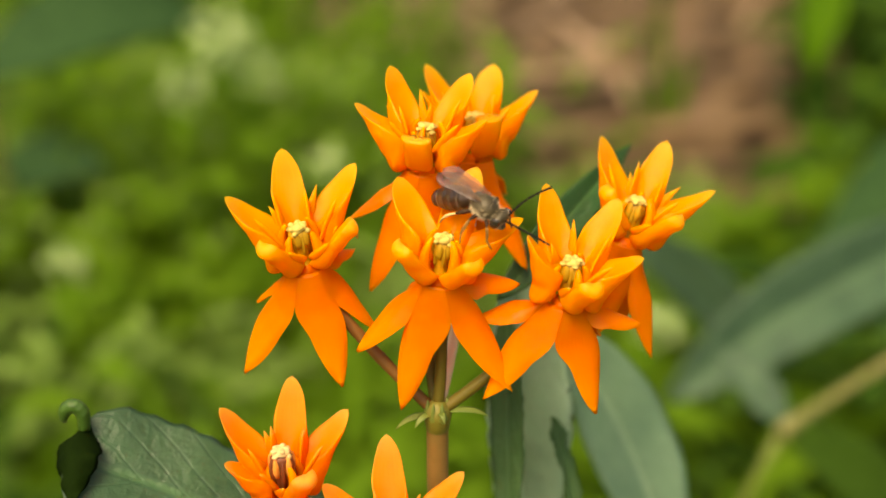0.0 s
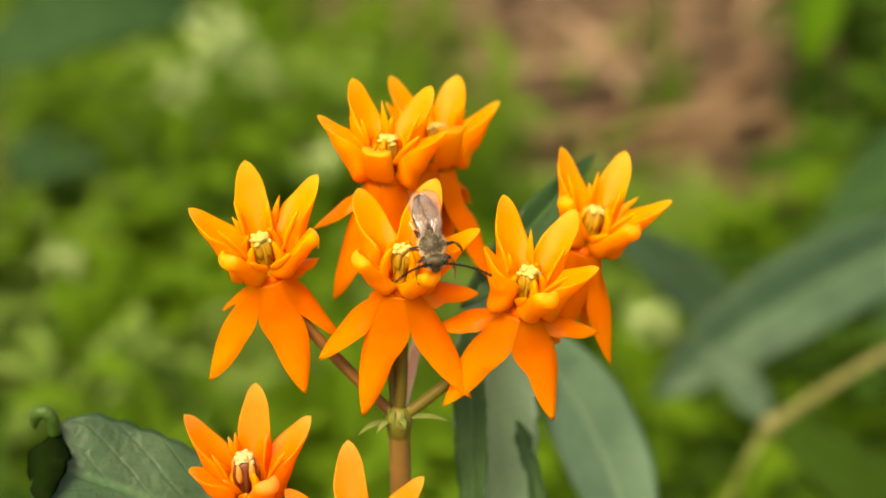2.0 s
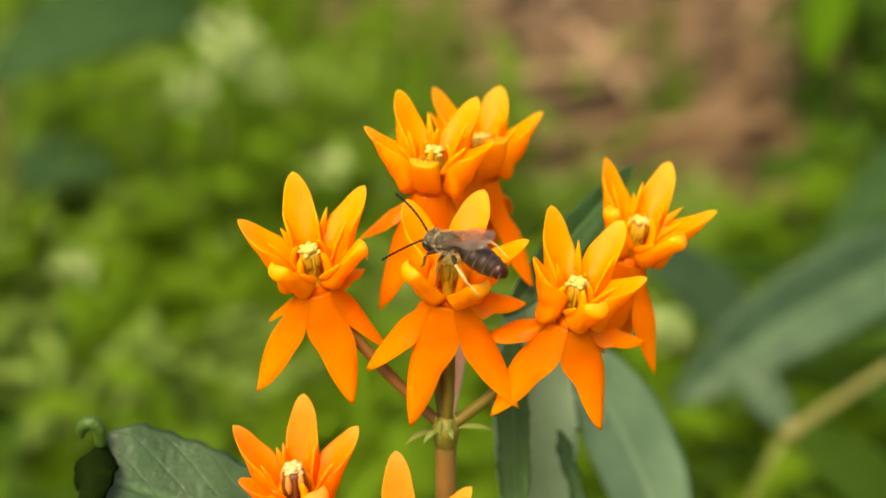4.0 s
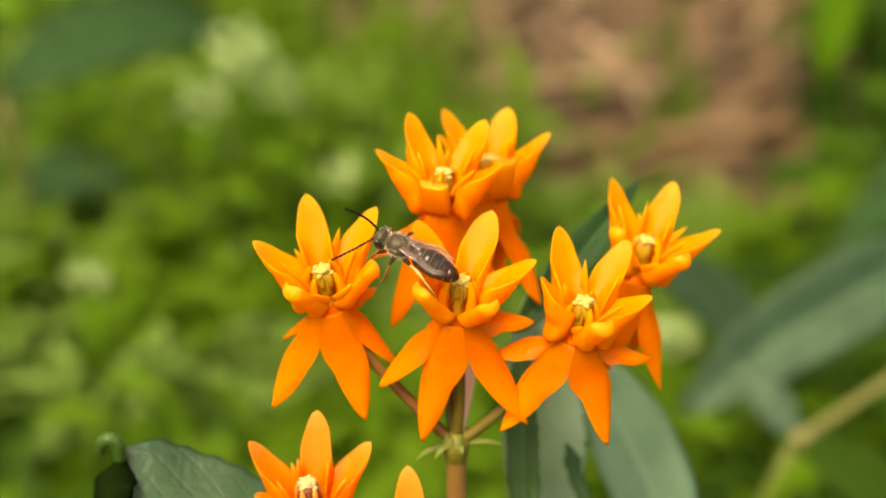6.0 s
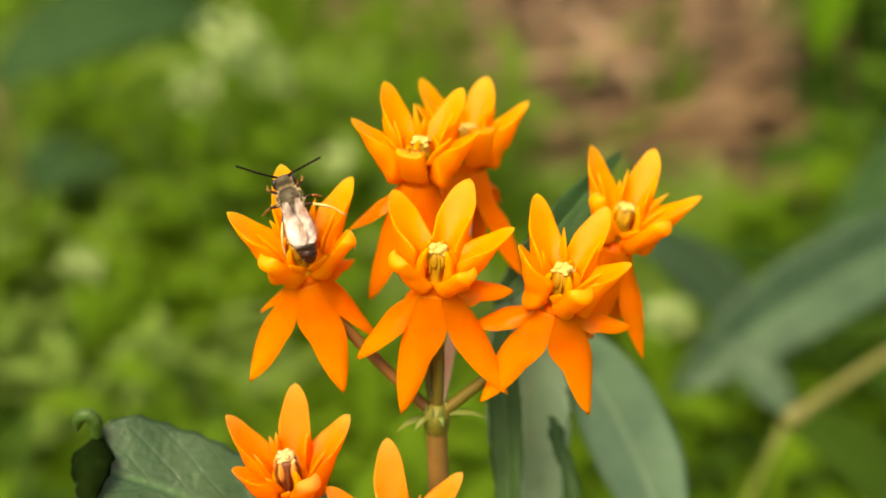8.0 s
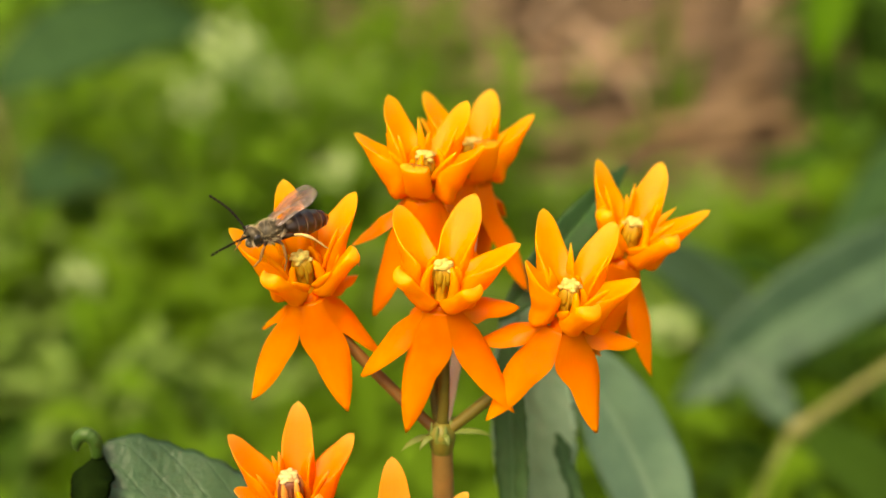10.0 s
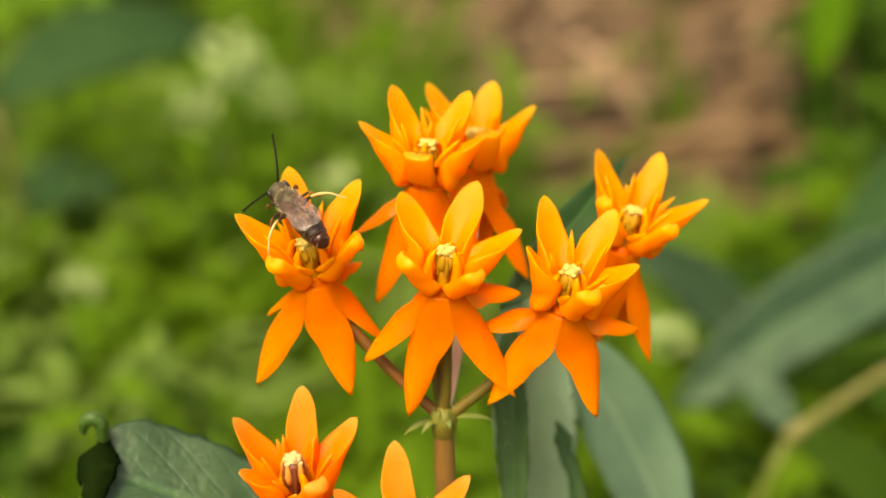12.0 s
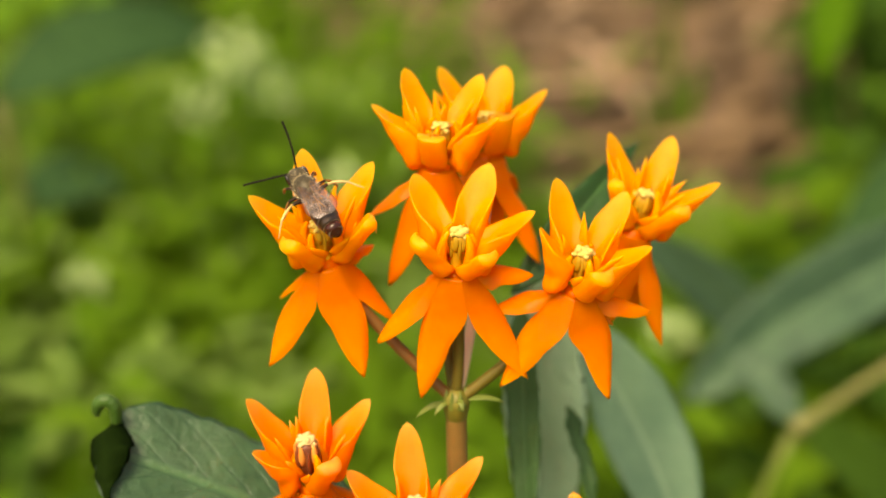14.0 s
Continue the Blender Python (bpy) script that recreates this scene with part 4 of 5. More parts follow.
def neighbour():
    """The next milkweed, out of focus: a thick olive stem with a node and long leaves."""
    e = thing("neighbour_milkweed", Vector((0.03, 0.085, 0)), "out-of-focus milkweed, olive stem and long grey-green leaves", "plant")
    at = e.location.copy()
    nd = V(55.5, 90.8, 194.0)
    bm = bmesh.new()
    tube(bm, [Vector((0, 0, 0)), V(38, 86, 90) - at, V(42, 87, 150) - at, V(48.9, 88, 177) - at, V(52, 89.4, 186) - at, nd - at], [2.0 * MM, 1.9 * MM, 1.2 * MM, 0.8 * MM, 0.75 * MM, 0.9 * MM], 12)
    part("lower_stem", bm, BRACT, e, "green lower stem")
    bm = bmesh.new()
    tube(bm, [nd - at - V(0.8, 0.3, 1.4), nd - at, V(58.3, 93.2, 193.8) - at, V(68, 101, 194.4) - at, V(78, 108.5, 195.2) - at, V(130, 134, 204) - at], [1.1 * MM, 1.8 * MM, 1.1 * MM, 0.9 * MM, 0.85 * MM, 0.8 * MM], 12)
    part("stem", bm, OLIVE_STEM, e)

    def leaf(p0, ctrl, p2, normal, half, seed, material=None, fold=0.22, shape=lance):
        part("leaf", blade(bmesh.new(), p0 - at, ctrl - at, p2 - at, normal, half * MM, shape, fold, 0, 0.4 * MM, 0.5 * MM, 0.0, 11, 22, seed), material or LEAF_SOFT, e)

    leaf(V(120, 140, 208), V(76, 130, 208), V(39, 106, 188), Vector((0.05, -0.75, 0.65)), 7.9, 31, fold=0.55, shape=broad_tip)
    leaf(nd, V(52, 96, 200), V(45, 103, 202), Vector((0.1, -0.9, 0.5)), 3.3, 32)
    leaf(nd, V(76, 92, 180), V(92, 96, 158), Vector((0.3, -0.7, 0.6)), 6.0, 34, GREEN_DARK)
    leaf(V(66, 150, 166), V(54, 150, 189), V(28, 140, 205), Vector((0.0, -0.8, 0.6)), 6.0, 35)


def far_leaves():
    """Single broad leaves of taller plants further off."""
    def plant(name, base, leaves, material, label):
        e = thing(name, base, label, "plant", "background plants")
        bm = bmesh.new()
        top = max((p for p, *_ in leaves), key=lambda p: p.z) - base
        curve_tube(bm, Vector((0, 0, 0)), top * 0.5 + V(4, 3, 0), top, 2.2 * MM, 1.4 * MM, 8, 9)
        part("stem", bm, OLIVE_STEM, e)
        for k, (p0, p2, lift, half) in enumerate(leaves):
            ctrl = (p0 + p2) * 0.5 + Vector((0, 0, lift * MM))
            part("leaf", blade(bmesh.new(), p0 - base, ctrl - base, p2 - base, Vector((0, -0.65, 0.75)), half * MM, lance, 0.2, 0, 0.5 * MM, 0.8 * MM, 0.0, 9, 16, k), material, e)

    plant("broadleaf_plant", V(-150, 330, 0), [(V(-142, 300, 166), V(-72, 345, 166), 24, 14), (V(-148, 315, 120), V(-108, 310, 130), 16, 10)], LEAF_TEAL, "tall plant with broad blue-green leaves, out of focus")
    plant("bright_leaf_plant", V(-250, 570, 0), [(V(-245, 560, 100), V(-165, 560, 112), 14, 18)], GREEN_BRIGHT, "plant with bright yellow-green leaves, out of focus")
    plant("grass_tuft", V(114, 560, 0), [(V(114, 560, 20), V(107, 560, 112), 4, 3.6), (V(114, 560, 10), V(128, 566, 70), 6, 4), (V(113, 560, 10), V(92, 556, 60), 8, 4)], GREEN, "upright green grass blades, out of focus")
    plant("bright_leaf_plant", V(175, 420, 0), [(V(146, 408, 172), V(141, 400, 126), 2, 9)], GREEN_BRIGHT, "plant with bright yellow-green leaves, out of focus")
    plant("broadleaf_plant", V(170, 300, 0), [(V(170, 300, 150), V(113, 272, 122), 14, 11), (V(170, 300, 110), V(135, 260, 78), 12, 13), (V(172, 300, 130), V(140, 300, 96), 12, 12)], LEAF_TEAL, "tall plant with broad blue-green leaves, out of focus")
    plant("leafy_plant", V(150, 350, 0), [(V(150, 345, 100), V(118, 328, 112), 10, 8), (V(150, 348, 80), V(128, 330, 92), 8, 6)], GREEN, "plant with mid-green leaves, out of focus")


# ---------------------------------------------------------------- the bee
BEE_DARK = plain_material("bee_bronze", (0.022, 0.017, 0.009), (0.100, 0.078, 0.042), 2200, 0.46, 0.00012, 0.15, 0.35)
BEE_HAIR = plain_material("bee_hair", (0.34, 0.27, 0.16), (0.54, 0.45, 0.30), 2500, 0.7)
BEE_ABD = plain_material("bee_abdomen", (0.018, 0.010, 0.007), (0.060, 0.030, 0.016), 1500, 0.28, 0.00004, 0.1, 0.6)
BEE_RED = plain_material("bee_tail", (0.020, 0.006, 0.004), (0.062, 0.014, 0.007), 1500, 0.26, 0.00004)
BEE_BAND = plain_material("bee_band", (0.09, 0.07, 0.05), (0.20, 0.16, 0.12), 2200, 0.65)
BEE_FEELER = plain_material("bee_antenna_black", (0.006, 0.005, 0.004), (0.016, 0.012, 0.009), 3000, 0.75, 0.00001, 0.0, 0.1)
BEE_EYE = plain_material("bee_eye", (0.012, 0.010, 0.009), (0.030, 0.022, 0.016), 3000, 0.18, 0.00001, 0.0, 0.7)
BEE_LEG = plain_material("bee_leg_dark", (0.014, 0.007, 0.004), (0.045, 0.020, 0.009), 2000, 0.65, spec=0.2)
BEE_SHIN = plain_material("bee_leg_amber", (0.10, 0.040, 0.010), (0.30, 0.14, 0.035), 2000, 0.6, spec=0.2)
BEE_TARSUS = plain_material("bee_leg_pale", (0.40, 0.25, 0.08), (0.64, 0.48, 0.22), 2000, 0.55, spec=0.2)


def wing_material():
    """Clear brownish membrane with a strong wrinkled sheen."""
    m, t, n, l, b = nodes_of("wing_membrane")
    b.inputs["Base Color"].default_value = (0.36, 0.27, 0.20, 1)
    b.inputs["Roughness"].default_value = 0.35
    tc = n.new("ShaderNodeTexCoord")
    x = noise_node(n, l, 1100.0, 3.0, 0.6, tc.outputs["Object"])
    tone = ramp(n, [(0.35, (0.10, 0.060, 0.035)), (0.65, (0.40, 0.30, 0.23))])
    l.new(x.outputs[0], tone.inputs[0])
    l.new(tone.outputs[0], b.inputs["Base Color"])
    bp = n.new("ShaderNodeBump")
    bp.inputs["Strength"].default_value, bp.inputs["Distance"].default_value = 0.8, 0.00016
    l.new(x.outputs[0], bp.inputs["Height"])
    gl = n.new("ShaderNodeBsdfGlossy")
    gl.inputs["Color"].default_value, gl.inputs["Roughness"].default_value = (0.86, 0.86, 1.0, 1), 0.34
    l.new(bp.outputs[0], gl.inputs["Normal"])
    tr = n.new("ShaderNodeBsdfTransparent")
    tr.inputs[0].default_value = (0.90, 0.84, 0.78, 1)
    film = n.new("ShaderNodeMixShader")
    film.inputs[0].default_value = 0.15
    l.new(tr.outputs[0], film.inputs[1])
    l.new(b.outputs[0], film.inputs[2])
    mx = n.new("ShaderNodeMixShader")
    mx.inputs[0].default_value = 0.052
    l.new(film.outputs[0], mx.inputs[1])
    l.new(gl.outputs[0], mx.inputs[2])
    l.new(mx.outputs[0], n["Material Output"].inputs["Surface"])
    return m


WING = wing_material()


LONG = 1.08


def bee():
    e = thing("bee", V(2.3, -6.5, 286.7), "small dark bronze bee with clear wings and long black antennae", "bee")
    r = random.Random(3)
    I = Matrix.Identity(3)
    bm = bmesh.new()
    blob(bm, V(0, 0, 0), (1.02 * MM, 0.84 * MM, 0.80 * MM), I, 24, 16, 0.06, 1)
    blob(bm, V(-0.72, 0, 0.30), (0.42 * MM, 0.52 * MM, 0.36 * MM), I, 14, 9, 0.06, 2)
    blob(bm, V(0.15, 0.78, 0.25), (0.26 * MM, 0.16 * MM, 0.16 * MM), I, 10, 7)
    blob(bm, V(0.15, -0.78, 0.25), (0.26 * MM, 0.16 * MM, 0.16 * MM), I, 10, 7)
    th = part("thorax", bm, BEE_DARK, e, "bronze-green hairy thorax")
    bm = bmesh.new()
    for k in range(1500):
        a, c = r.uniform(0, 6.283), r.uniform(-1, 1)
        d = Vector((c, (1 - c * c) ** 0.5 * math.cos(a), (1 - c * c) ** 0.5 * math.sin(a)))
        if d.z > 0.25 and abs(d.x) < 0.80 and r.random() < 0.80:
            continue
        p = Vector((d.x * 1.0 * MM, d.y * 0.83 * MM, d.z * 0.79 * MM))
        q = d + Vector((r.uniform(-0.5, 0.3), r.uniform(-0.4, 0.4), r.uniform(-0.4, 0.4)))
        side = q.cross(Vector((0.3, 0.2, 0.9))).normalized() * 0.012 * MM
        tip = p + q.normalized() * r.uniform(0.18, 0.34) * MM
        bm.faces.new([bm.verts.new(p - side), bm.verts.new(p + side), bm.verts.new(tip)])
    part("thorax_hair", bm, BEE_HAIR, th, "pale buff hair")
    # head
    bm = bmesh.new()
    blob(bm, V(1.28, 0, -0.12), (0.50 * MM, 0.84 * MM, 0.72 * MM), Matrix.Rotation(radians(25), 3, "Y"), 22, 14, 0.03, 4)
    blob(bm, V(1.58, 0, -0.62), (0.30 * MM, 0.34 * MM, 0.30 * MM), I, 12, 8)
    hd = part("head", bm, BEE_DARK, e)
    for sg in (1, -1):
        bm = bmesh.new()
        blob(bm, V(1.34, sg * 0.70, -0.10), (0.34 * MM, 0.20 * MM, 0.54 * MM), Matrix.Rotation(radians(20), 3, "Y"), 14, 10)
        part("eye", bm, BEE_EYE, hd, "glossy black compound eye")
    bm = bmesh.new()
    for k in range(420):
        a = r.uniform(0, 6.283)
        d = Vector((r.uniform(-0.6, 1), math.cos(a) * 0.8, math.sin(a) * 0.8)).normalized()
        p = V(1.28, 0, -0.12) + Vector((d.x * 0.48 * MM, d.y * 0.76 * MM, d.z * 0.66 * MM))
        side = d.cross(Vector((0.3, 0.2, 0.9))).normalized() * 0.012 * MM
        bm.faces.new([bm.verts.new(p - side), bm.verts.new(p + side), bm.verts.new(p + (d + Vector((0.4, 0, -0.3))).normalized() * 0.2 * MM)])
    part("face_hair", bm, BEE_HAIR, hd, "pale buff hair")
    antennae = []
    for sg in (1, -1):
        bm = bmesh.new()
        pts, rad = [V(0, 0, 0)], [0.06 * MM]
        n = 12
        for k in range(n):
            for f, q in ((0.05, 0.052), (0.30, 0.090), (0.72, 0.094), (0.95, 0.052)):
                s = (k + f) / n
                pts.append(V(3.7 * s, sg * 0.16 * math.sin(s * 3.14), 0.22 * math.sin(s * 3.14)))
                rad.append(q * MM)
        tube(bm, pts, rad, 8)
        a = part("antenna", bm, BEE_FEELER, e, "long black segmented antenna")
        a.location = V(1.66, sg * 0.18, 0.12)
        antennae.append(a)
    # abdomen: overlapping rings, pale hair bands, reddish tail
    bm = bmesh.new()
    prof = [(0.0, 0.20), (0.2, 0.42), (0.55, 0.68), (0.8, 0.76), (0.82, 0.72), (1.2, 0.83), (1.42, 0.84), (1.44, 0.79), (1.9, 0.83), (2.08, 0.81), (2.10, 0.75), (2.5, 0.72), (2.66, 0.67)]
    tube(bm, [V(-z * LONG, 0, -0.06 * z * z * 0.3) for z, _ in prof], [1.10 * q * MM for _, q in prof], 22)
    abd = part("abdomen", bm, BEE_ABD, e, "dark brown shiny abdomen")
    abd.location = V(-0.95, 0, -0.02)
    bm = bmesh.new()
    prof = [(2.64, 0.64), (3.0, 0.58), (3.16, 0.52), (3.18, 0.46), (3.45, 0.30), (3.56, 0.10)]
    tube(bm, [V(-z * LONG, 0, -0.018 * z * z) for z, _ in prof], [1.10 * q * MM for _, q in prof], 22)
    part("tail_segment", bm, BEE_RED, abd, "dark reddish tail end")
    for z, q in ((0.86, 0.755), (1.48, 0.825), (2.14, 0.785), (2.70, 0.640), (3.17, 0.515)):
        bm = bmesh.new()
        tube(bm, [V(-z * LONG + d, 0, -0.018 * z * z) for d in (-0.05, -0.02, 0.02, 0.05)], [(1.10 * q + h) * MM for h in (-0.02, 0.012, 0.012, -0.02)], 22)
        part("hair_band", bm, BEE_BAND, abd, "narrow pale hair band")
    # wings folded back over the abdomen
    wings = []
    for sg in (1, -1):
        for nm, p0, p2, half, z in (("forewing", V(-0.1, sg * 0.46, 0.64), V(-4.0, sg * 0.26, 0.80 + 0.04 * sg), 0.66, 0.0), ("hindwing", V(-0.45, sg * 0.52, 0.52), V(-3.5, sg * 0.30, 0.66), 0.42, 0.0)):
            def prof(s):
                return max(0.05, (0.25 + 0.75 * min(1, s * 1.5)) * max(0.0, 1 - max(0, (s - 0.7) / 0.3) ** 2.6) ** 0.6)
            bm = blade(bmesh.new(), p0, (p0 + p2) * 0.5 + V(0, sg * 0.10, 0.22), p2, Vector((0.1, sg * 0.02, 1)), 1.22 * half * MM, prof, 0.0, 0.06, 0.02 * MM, 0.07 * MM, 0, 9, 18, 3)
            w = part(nm, bm, WING, e, "clear wing with brown veins")
            wings.append(w)
            dirv = p2 - p0
            sd = Vector((0, 1, 0))
            for f0, f1, a0, a1 in ((0.0, 0.86, -0.16, -0.75), (0.0, 0.62, 0.0, -0.05), (0.05, 0.55, 0.10, 0.62), (0.45, 0.86, -0.62, -0.1), (0.55, 0.62, -0.7, 0.3), (0.35, 0.40, -0.5, 0.5)):
                q0 = p0 + dirv * f0 + sd * (a0 * half * MM * sg) + V(0, 0, 0.16 * math.sin(math.pi * f0) + 0.03)
                q1 = p0 + dirv * f1 + sd * (a1 * half * MM * sg) + V(0, 0, 0.16 * math.sin(math.pi * f1) + 0.03)
                part("wing_vein", curve_tube(bmesh.new(), q0, (q0 + q1) * 0.5 + V(0, 0, 0.06), q1, 0.014 * MM, 0.010 * MM, 5, 7), BEE_SHIN, w)
    # legs
    hind = []
    for sg in (1, -1):
        for k, (x, knee, ankle, foot) in enumerate(((0.55, (1.1, 1.15, -0.35), (1.5, 1.35, -1.25), (2.0, 1.25, -1.75)),
                                                    (-0.05, (-0.1, 1.55, -0.30), (-0.15, 2.1, -1.3), (0.1, 2.3, -2.0)),
                                                    (-0.55, (-0.75, 1.45, 0.05), (-1.35, 2.75, -0.15), (-2.0, 3.6, -0.9)))):
            hip = V(x, sg * 0.45, -0.55)
            kn, an, ft = (V(a, sg * b, c) for a, b, c in (knee, ankle, foot))
            bm = bmesh.new()
            tube(bm, [hip, hip.lerp(kn, 0.5) + V(0, 0, 0.1), kn], [0.13 * MM, (0.20 if k == 2 else 0.15) * MM, 0.09 * MM], 8)
            leg = part("leg", bm, BEE_LEG, e, "thin leg with a dark thigh")
            if k == 2:
                hind.append((leg, sg))
            bm = bmesh.new()
            tube(bm, [kn, kn.lerp(an, 0.35) + V(0, 0, 0.14), kn.lerp(an, 0.7) + V(0, 0, 0.12), an, an.lerp(ft, 0.4), an.lerp(ft, 0.7) - V(0, 0, 0.06), ft], [0.08 * MM, 0.11 * MM, 0.12 * MM, 0.08 * MM, 0.07 * MM, 0.06 * MM, 0.03 * MM], 8)
            part("shin", bm, BEE_TARSUS if k == 2 else BEE_SHIN, leg, "pale yellow shin and foot" if k == 2 else "amber shin and foot")
    return e, antennae, abd, wings, hind


BEE_ROWS = [
    (0, (2.85, -5.42, 286.45), (8, 20, -35)),
    (0.25, (3.60, -5.05, 286.58), (8, 17, -40)),
    (0.5, (2.72, -6.43, 285.86), (9, 14, -52)),
    (0.75, (2.80, -6.60, 285.61), (-10, 22, -111)),
    (1, (1.94, -6.97, 285.17), (-11, 24, -113)),
    (1.25, (1.95, -6.98, 285.64), (-9, 36, -108)),
    (1.5, (1.99, -7.15, 285.42), (-2, 37, -94)),
    (1.75, (3.05, -6.58, 286.09), (11, 23, -67)),
    (2, (2.13, -7.10, 285.31), (5, 27, -78)),
    (2.25, (2.11, -7.17, 285.23), (1, 25, -88)),
    (2.4, (1.17, -7.65, 285.06), (-31, 10, -150)),
    (2.6, (0.22, -7.67, 285.20), (-35, -3, -160)),
    (2.8, (0.37, -7.52, 285.12), (-39, -22, -157)),
    (3, (0.20, -7.37, 284.95), (-34, -1, -159)),
    (3.2, (0.06, -7.26, 285.39), (-34, 2, -161)),
    (4.2, (-0.32, -7.60, 286.64), (-15, 5, 138)),
    (5.3, (-1.73, -4.65, 287.04), (-31, -43, 143)),
    (5.5, (-1.89, -4.68, 286.79), (-32, -43, 144)),
    (5.8, (-2.48, -4.95, 287.21), (-29, -35, 146)),
    (6, (-4.30, -6.00, 287.15), (-24, -21, 160)),
    (6.2, (-7.35, -6.46, 286.22), (-15, -10, 176)),
    (6.35, (-7.05, -5.80, 286.58), (-35, -41, 159)),
    (6.5, (-8.00, -5.44, 286.80), (-25, -49, 125)),
    (6.75, (-7.80, -5.40, 286.82), (-34, -42, 142)),
    (7, (-10.16, -5.73, 286.21), (-37, -38, 148)),
    (7.25, (-9.70, -4.77, 286.90), (-30, -48, 133)),
    (7.5, (-10.72, -4.30, 286.69), (-28, -49, 131)),
    (7.7, (-10.29, -3.86, 287.49), (-18, -53, 116)),
    (8.7, (-10.82, -5.29, 287.49), (-17, -12, 128)),
    (9.8, (-11.92, -4.81, 286.71), (-5, -5, -140)),
    (10, (-11.93, -4.83, 286.66), (-5, -7, -142)),
    (10.25, (-11.10, -4.76, 287.98), (-20, -21, 145)),
    (10.5, (-10.77, -3.73, 287.35), (-15, -23, 111)),
    (10.75, (-11.24, -3.46, 287.65), (-23, -21, 123)),
    (11, (-11.11, -3.69, 287.29), (-20, -19, 120)),
    (11.5, (-10.80, -3.67, 287.13), (-23, -17, 125)),
    (12, (-11.09, -3.58, 287.12), (-25, -17, 127)),
    (12.5, (-10.96, -3.53, 287.06), (-22, -19, 123)),
    (13, (-11.00, -3.57, 286.84), (-23, -18, 125)),
    (13.5, (-11.03, -3.54, 286.76), (-23, -18, 125)),
    (14, (-10.90, -3.48, 286.70), (-22, -20, 123)),
]

# seconds and lift of the folded wings, in degrees
WING_ROWS = [(0.0, -7), (0.25, -6), (0.5, 0), (1.0, 4), (1.25, 1), (1.5, 0), (1.75, 0), (2.0, 0), (2.25, 2), (2.4, 9), (2.8, 11), (3.0, 16), (3.2, 17), (4.5, 4), (5.3, 8), (5.5, 8), (5.8, 4), (6.0, -6), (6.2, -2),
             (6.5, 6), (7.0, 5), (7.7, 6), (9.0, 8), (9.8, 24), (10.0, 30), (10.25, 10), (10.5, 6), (14.0, 6)]
# seconds, how far the hind legs are drawn back and how far they hang, and how far one is tucked in beneath the body, in degrees
HIND_ROWS = [(0.0, 40, 55, 0), (0.5, 40, 30, 0), (0.75, 40, 25, 0), (1.25, 40, 30, 0), (1.5, 52, 30, 0), (2.25, 56, 25, 0), (2.5, 22, 20, 0), (3.0, 44, 35, 0), (4.2, 30, 20, 0), (5.3, 22, 0, 0),
             (5.6, 26, 0, 0), (6.0, 46, 0, 0), (6.3, 20, 0, 0), (6.5, 0, 0, 44), (7.7, 4, 0, 44), (9.0, 10, 0, 20), (9.8, 28, 0, 0), (10.1, 28, 0, 0), (10.5, 0, 0, 0), (11.4, -6, 0, 0), (12.4, 8, 0, 0), (13.2, 2, 0, 0), (14.0, 0, 0, 0)]
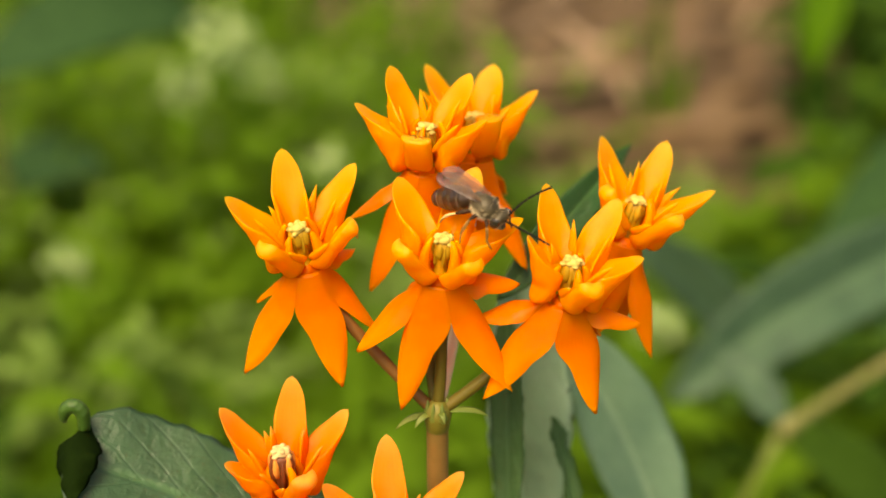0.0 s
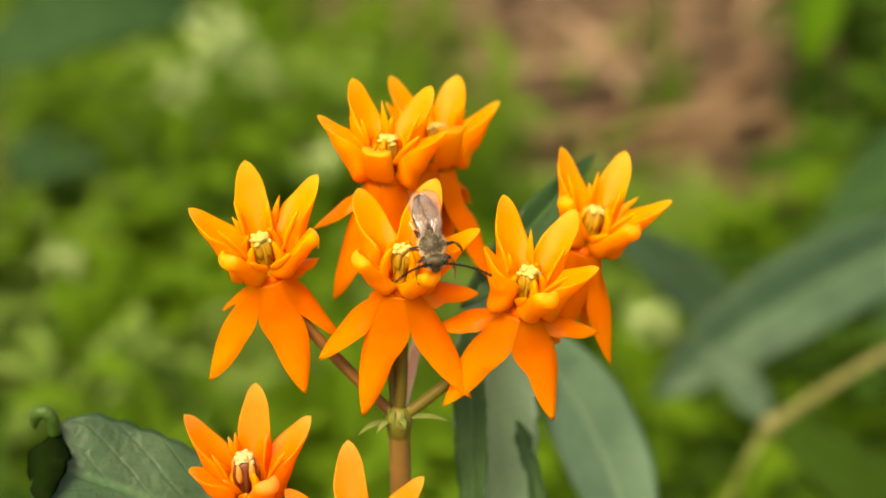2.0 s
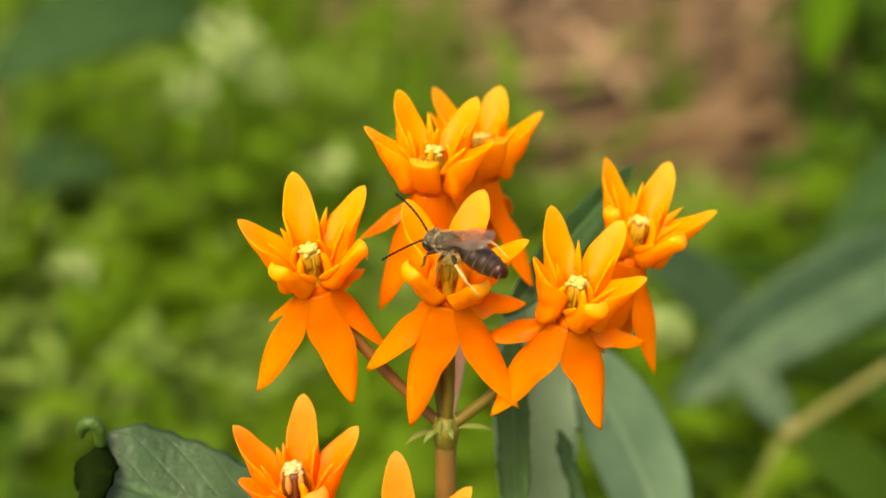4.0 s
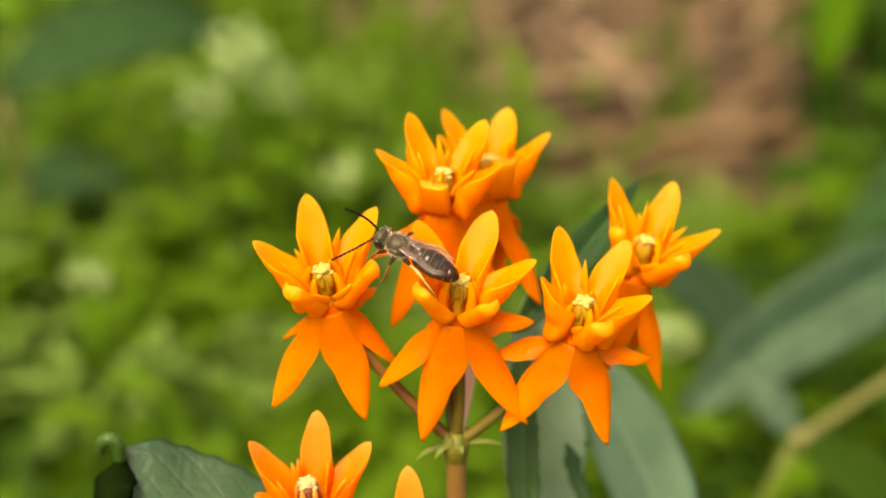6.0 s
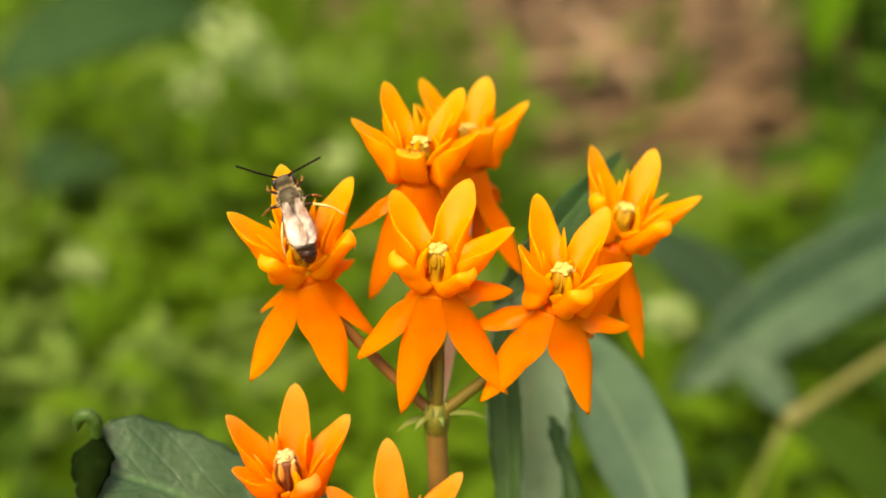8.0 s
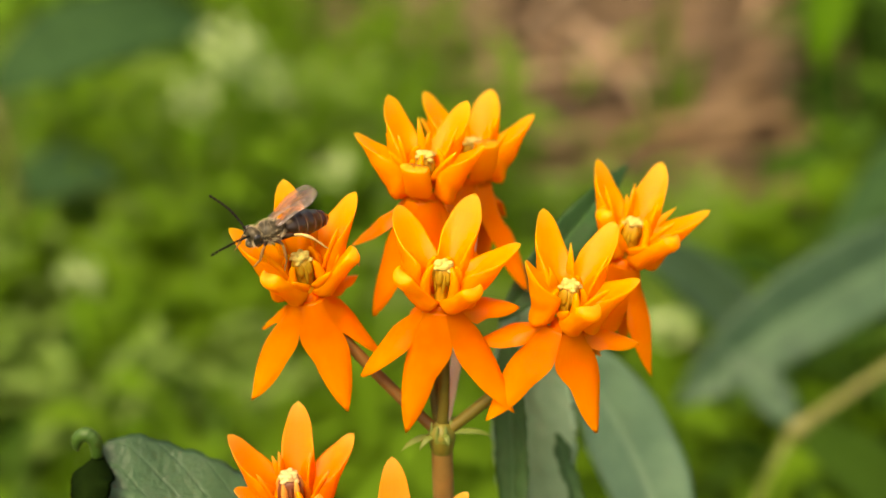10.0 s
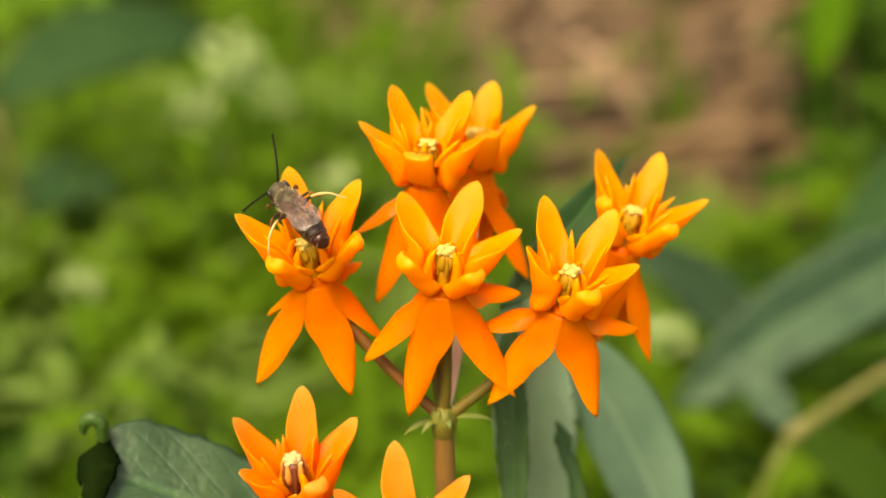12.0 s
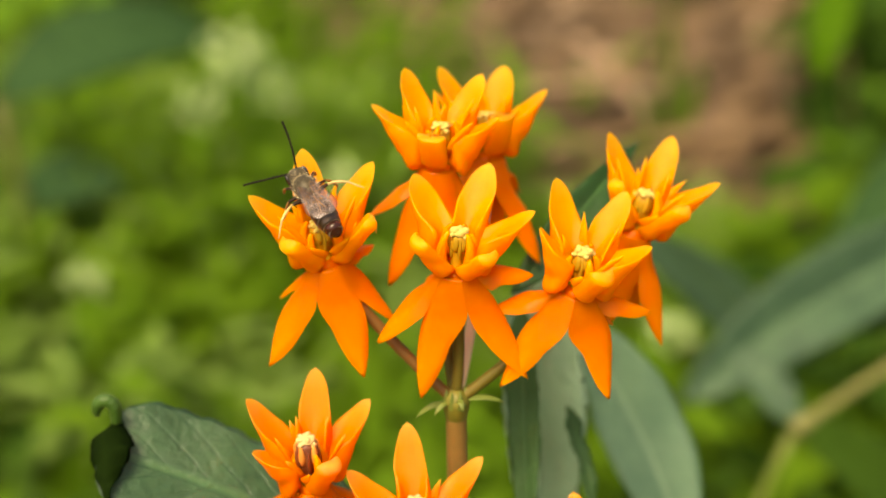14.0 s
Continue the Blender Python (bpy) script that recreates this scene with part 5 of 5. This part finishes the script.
# seconds, then rise and turn of the two antennae and the droop of the abdomen, in degrees
FEELER_ROWS = [
    (0, (35, 65), (8, 2), 35),
    (0.25, (34, 68), (-20, -12), 30),
    (0.5, (-40, -26), (6, -57), 18),
    (0.75, (14, 43), (-5, -62), 10),
    (1, (27, 48), (3, -48), 10),
    (1.25, (37, 87), (38, -25), 10),
    (1.5, (17, 65), (32, -30), 10),
    (1.75, (-2, 62), (0, -16), 10),
    (2, (-5, 67), (23, -58), 10),
    (2.25, (20, 60), (23, -56), 10),
    (2.4, (34, 32), (49, -39), 4),
    (2.6, (6, 30), (46, -25), 2),
    (2.8, (-37, 45), (2, -49), 12),
    (3, (1, 0), (22, -74), 26),
    (3.2, (5, 1), (20, -68), 42),
    (4.2, (-23, 48), (42, -9), 15),
    (5.3, (20, 115), (46, -2), 0),
    (5.5, (33, 105), (38, -1), 0),
    (5.8, (51, 110), (47, 5), 0),
    (6, (-17, 55), (42, 24), 0),
    (6.2, (7, 61), (57, -5), 0),
    (6.35, (-10, 47), (32, -51), 3),
    (6.5, (24, 84), (56, -55), 6),
    (6.75, (-1, 79), (79, 24), 6),
    (7, (-3, 88), (51, -14), 6),
    (7.25, (28, 109), (48, -95), 5),
    (7.5, (47, 106), (73, -49), 4),
    (7.7, (60, 78), (51, -123), 4),
    (8.7, (-27, 61), (14, -11), 2),
    (9.8, (-9, -5), (42, -61), -6),
    (10, (-3, 14), (36, -53), -3),
    (10.25, (13, 87), (20, 19), 0),
    (10.5, (-39, 49), (8, -83), 1),
    (10.75, (-37, 64), (30, -52), 3),
    (11, (-53, 63), (29, -25), 4),
    (11.5, (-13, 75), (1, -19), 4),
    (12, (-35, 57), (38, -38), 4),
    (12.5, (-11, 67), (40, -26), 4),
    (13, (-11, 59), (41, -27), 4),
    (13.5, (-8, 57), (41, -26), 4),
    (14, (-1, 68), (41, -19), 4),
]

ground()
straw()
meadow()
surroundings()
far_leaves()
for k, (x, y, z, size, buds) in enumerate(((-66, 297, 181, 11, 34), (-78, 291, 169, 9, 26), (-58, 303, 168, 9, 26), (-92, 199, 161, 5.5, 26), (54, 202, 140, 7.5, 30), (-40, 299, 137, 9, 20))):
    pale_cluster(V(x, y, z), size * MM, buds, 40 + k)
neighbour()
milkweed()
flowers()
the_bee, the_antennae, the_abdomen, the_wings, the_hind_legs = bee()


def motions():
    walk(the_bee, [(t, pose(x * MM, y * MM, z * MM, rx, ry, rz)) for t, (x, y, z), (rx, ry, rz) in BEE_ROWS])
    left, right = the_antennae
    walk(left, [(t, pose(1.66 * MM, 0.18 * MM, 0.12 * MM, 0, -a[0], a[1])) for t, a, b, c in FEELER_ROWS])
    walk(right, [(t, pose(1.66 * MM, -0.18 * MM, 0.12 * MM, 0, -b[0], b[1])) for t, a, b, c in FEELER_ROWS])
    for w in the_wings:
        walk(w, [(t, pose(-0.2 * MM, 0, 0.6 * MM) @ pose(0, 0, 0, 0, a, 0) @ pose(0.2 * MM, 0, -0.6 * MM)) for t, a in WING_ROWS])
    for leg, sg in the_hind_legs:
        hip = pose(-0.55 * MM, sg * 0.45 * MM, -0.55 * MM)
        walk(leg, [(t, hip @ pose(0, 0, 0, -sg * b, 0, sg * (a + (tuck if sg > 0 else 0))) @ hip.inverted()) for t, a, b, tuck in HIND_ROWS])
    walk(the_abdomen, [(t, pose(-0.95 * MM, 0, -0.02 * MM, 0, -c, 0)) for t, a, b, c in FEELER_ROWS])


motions()
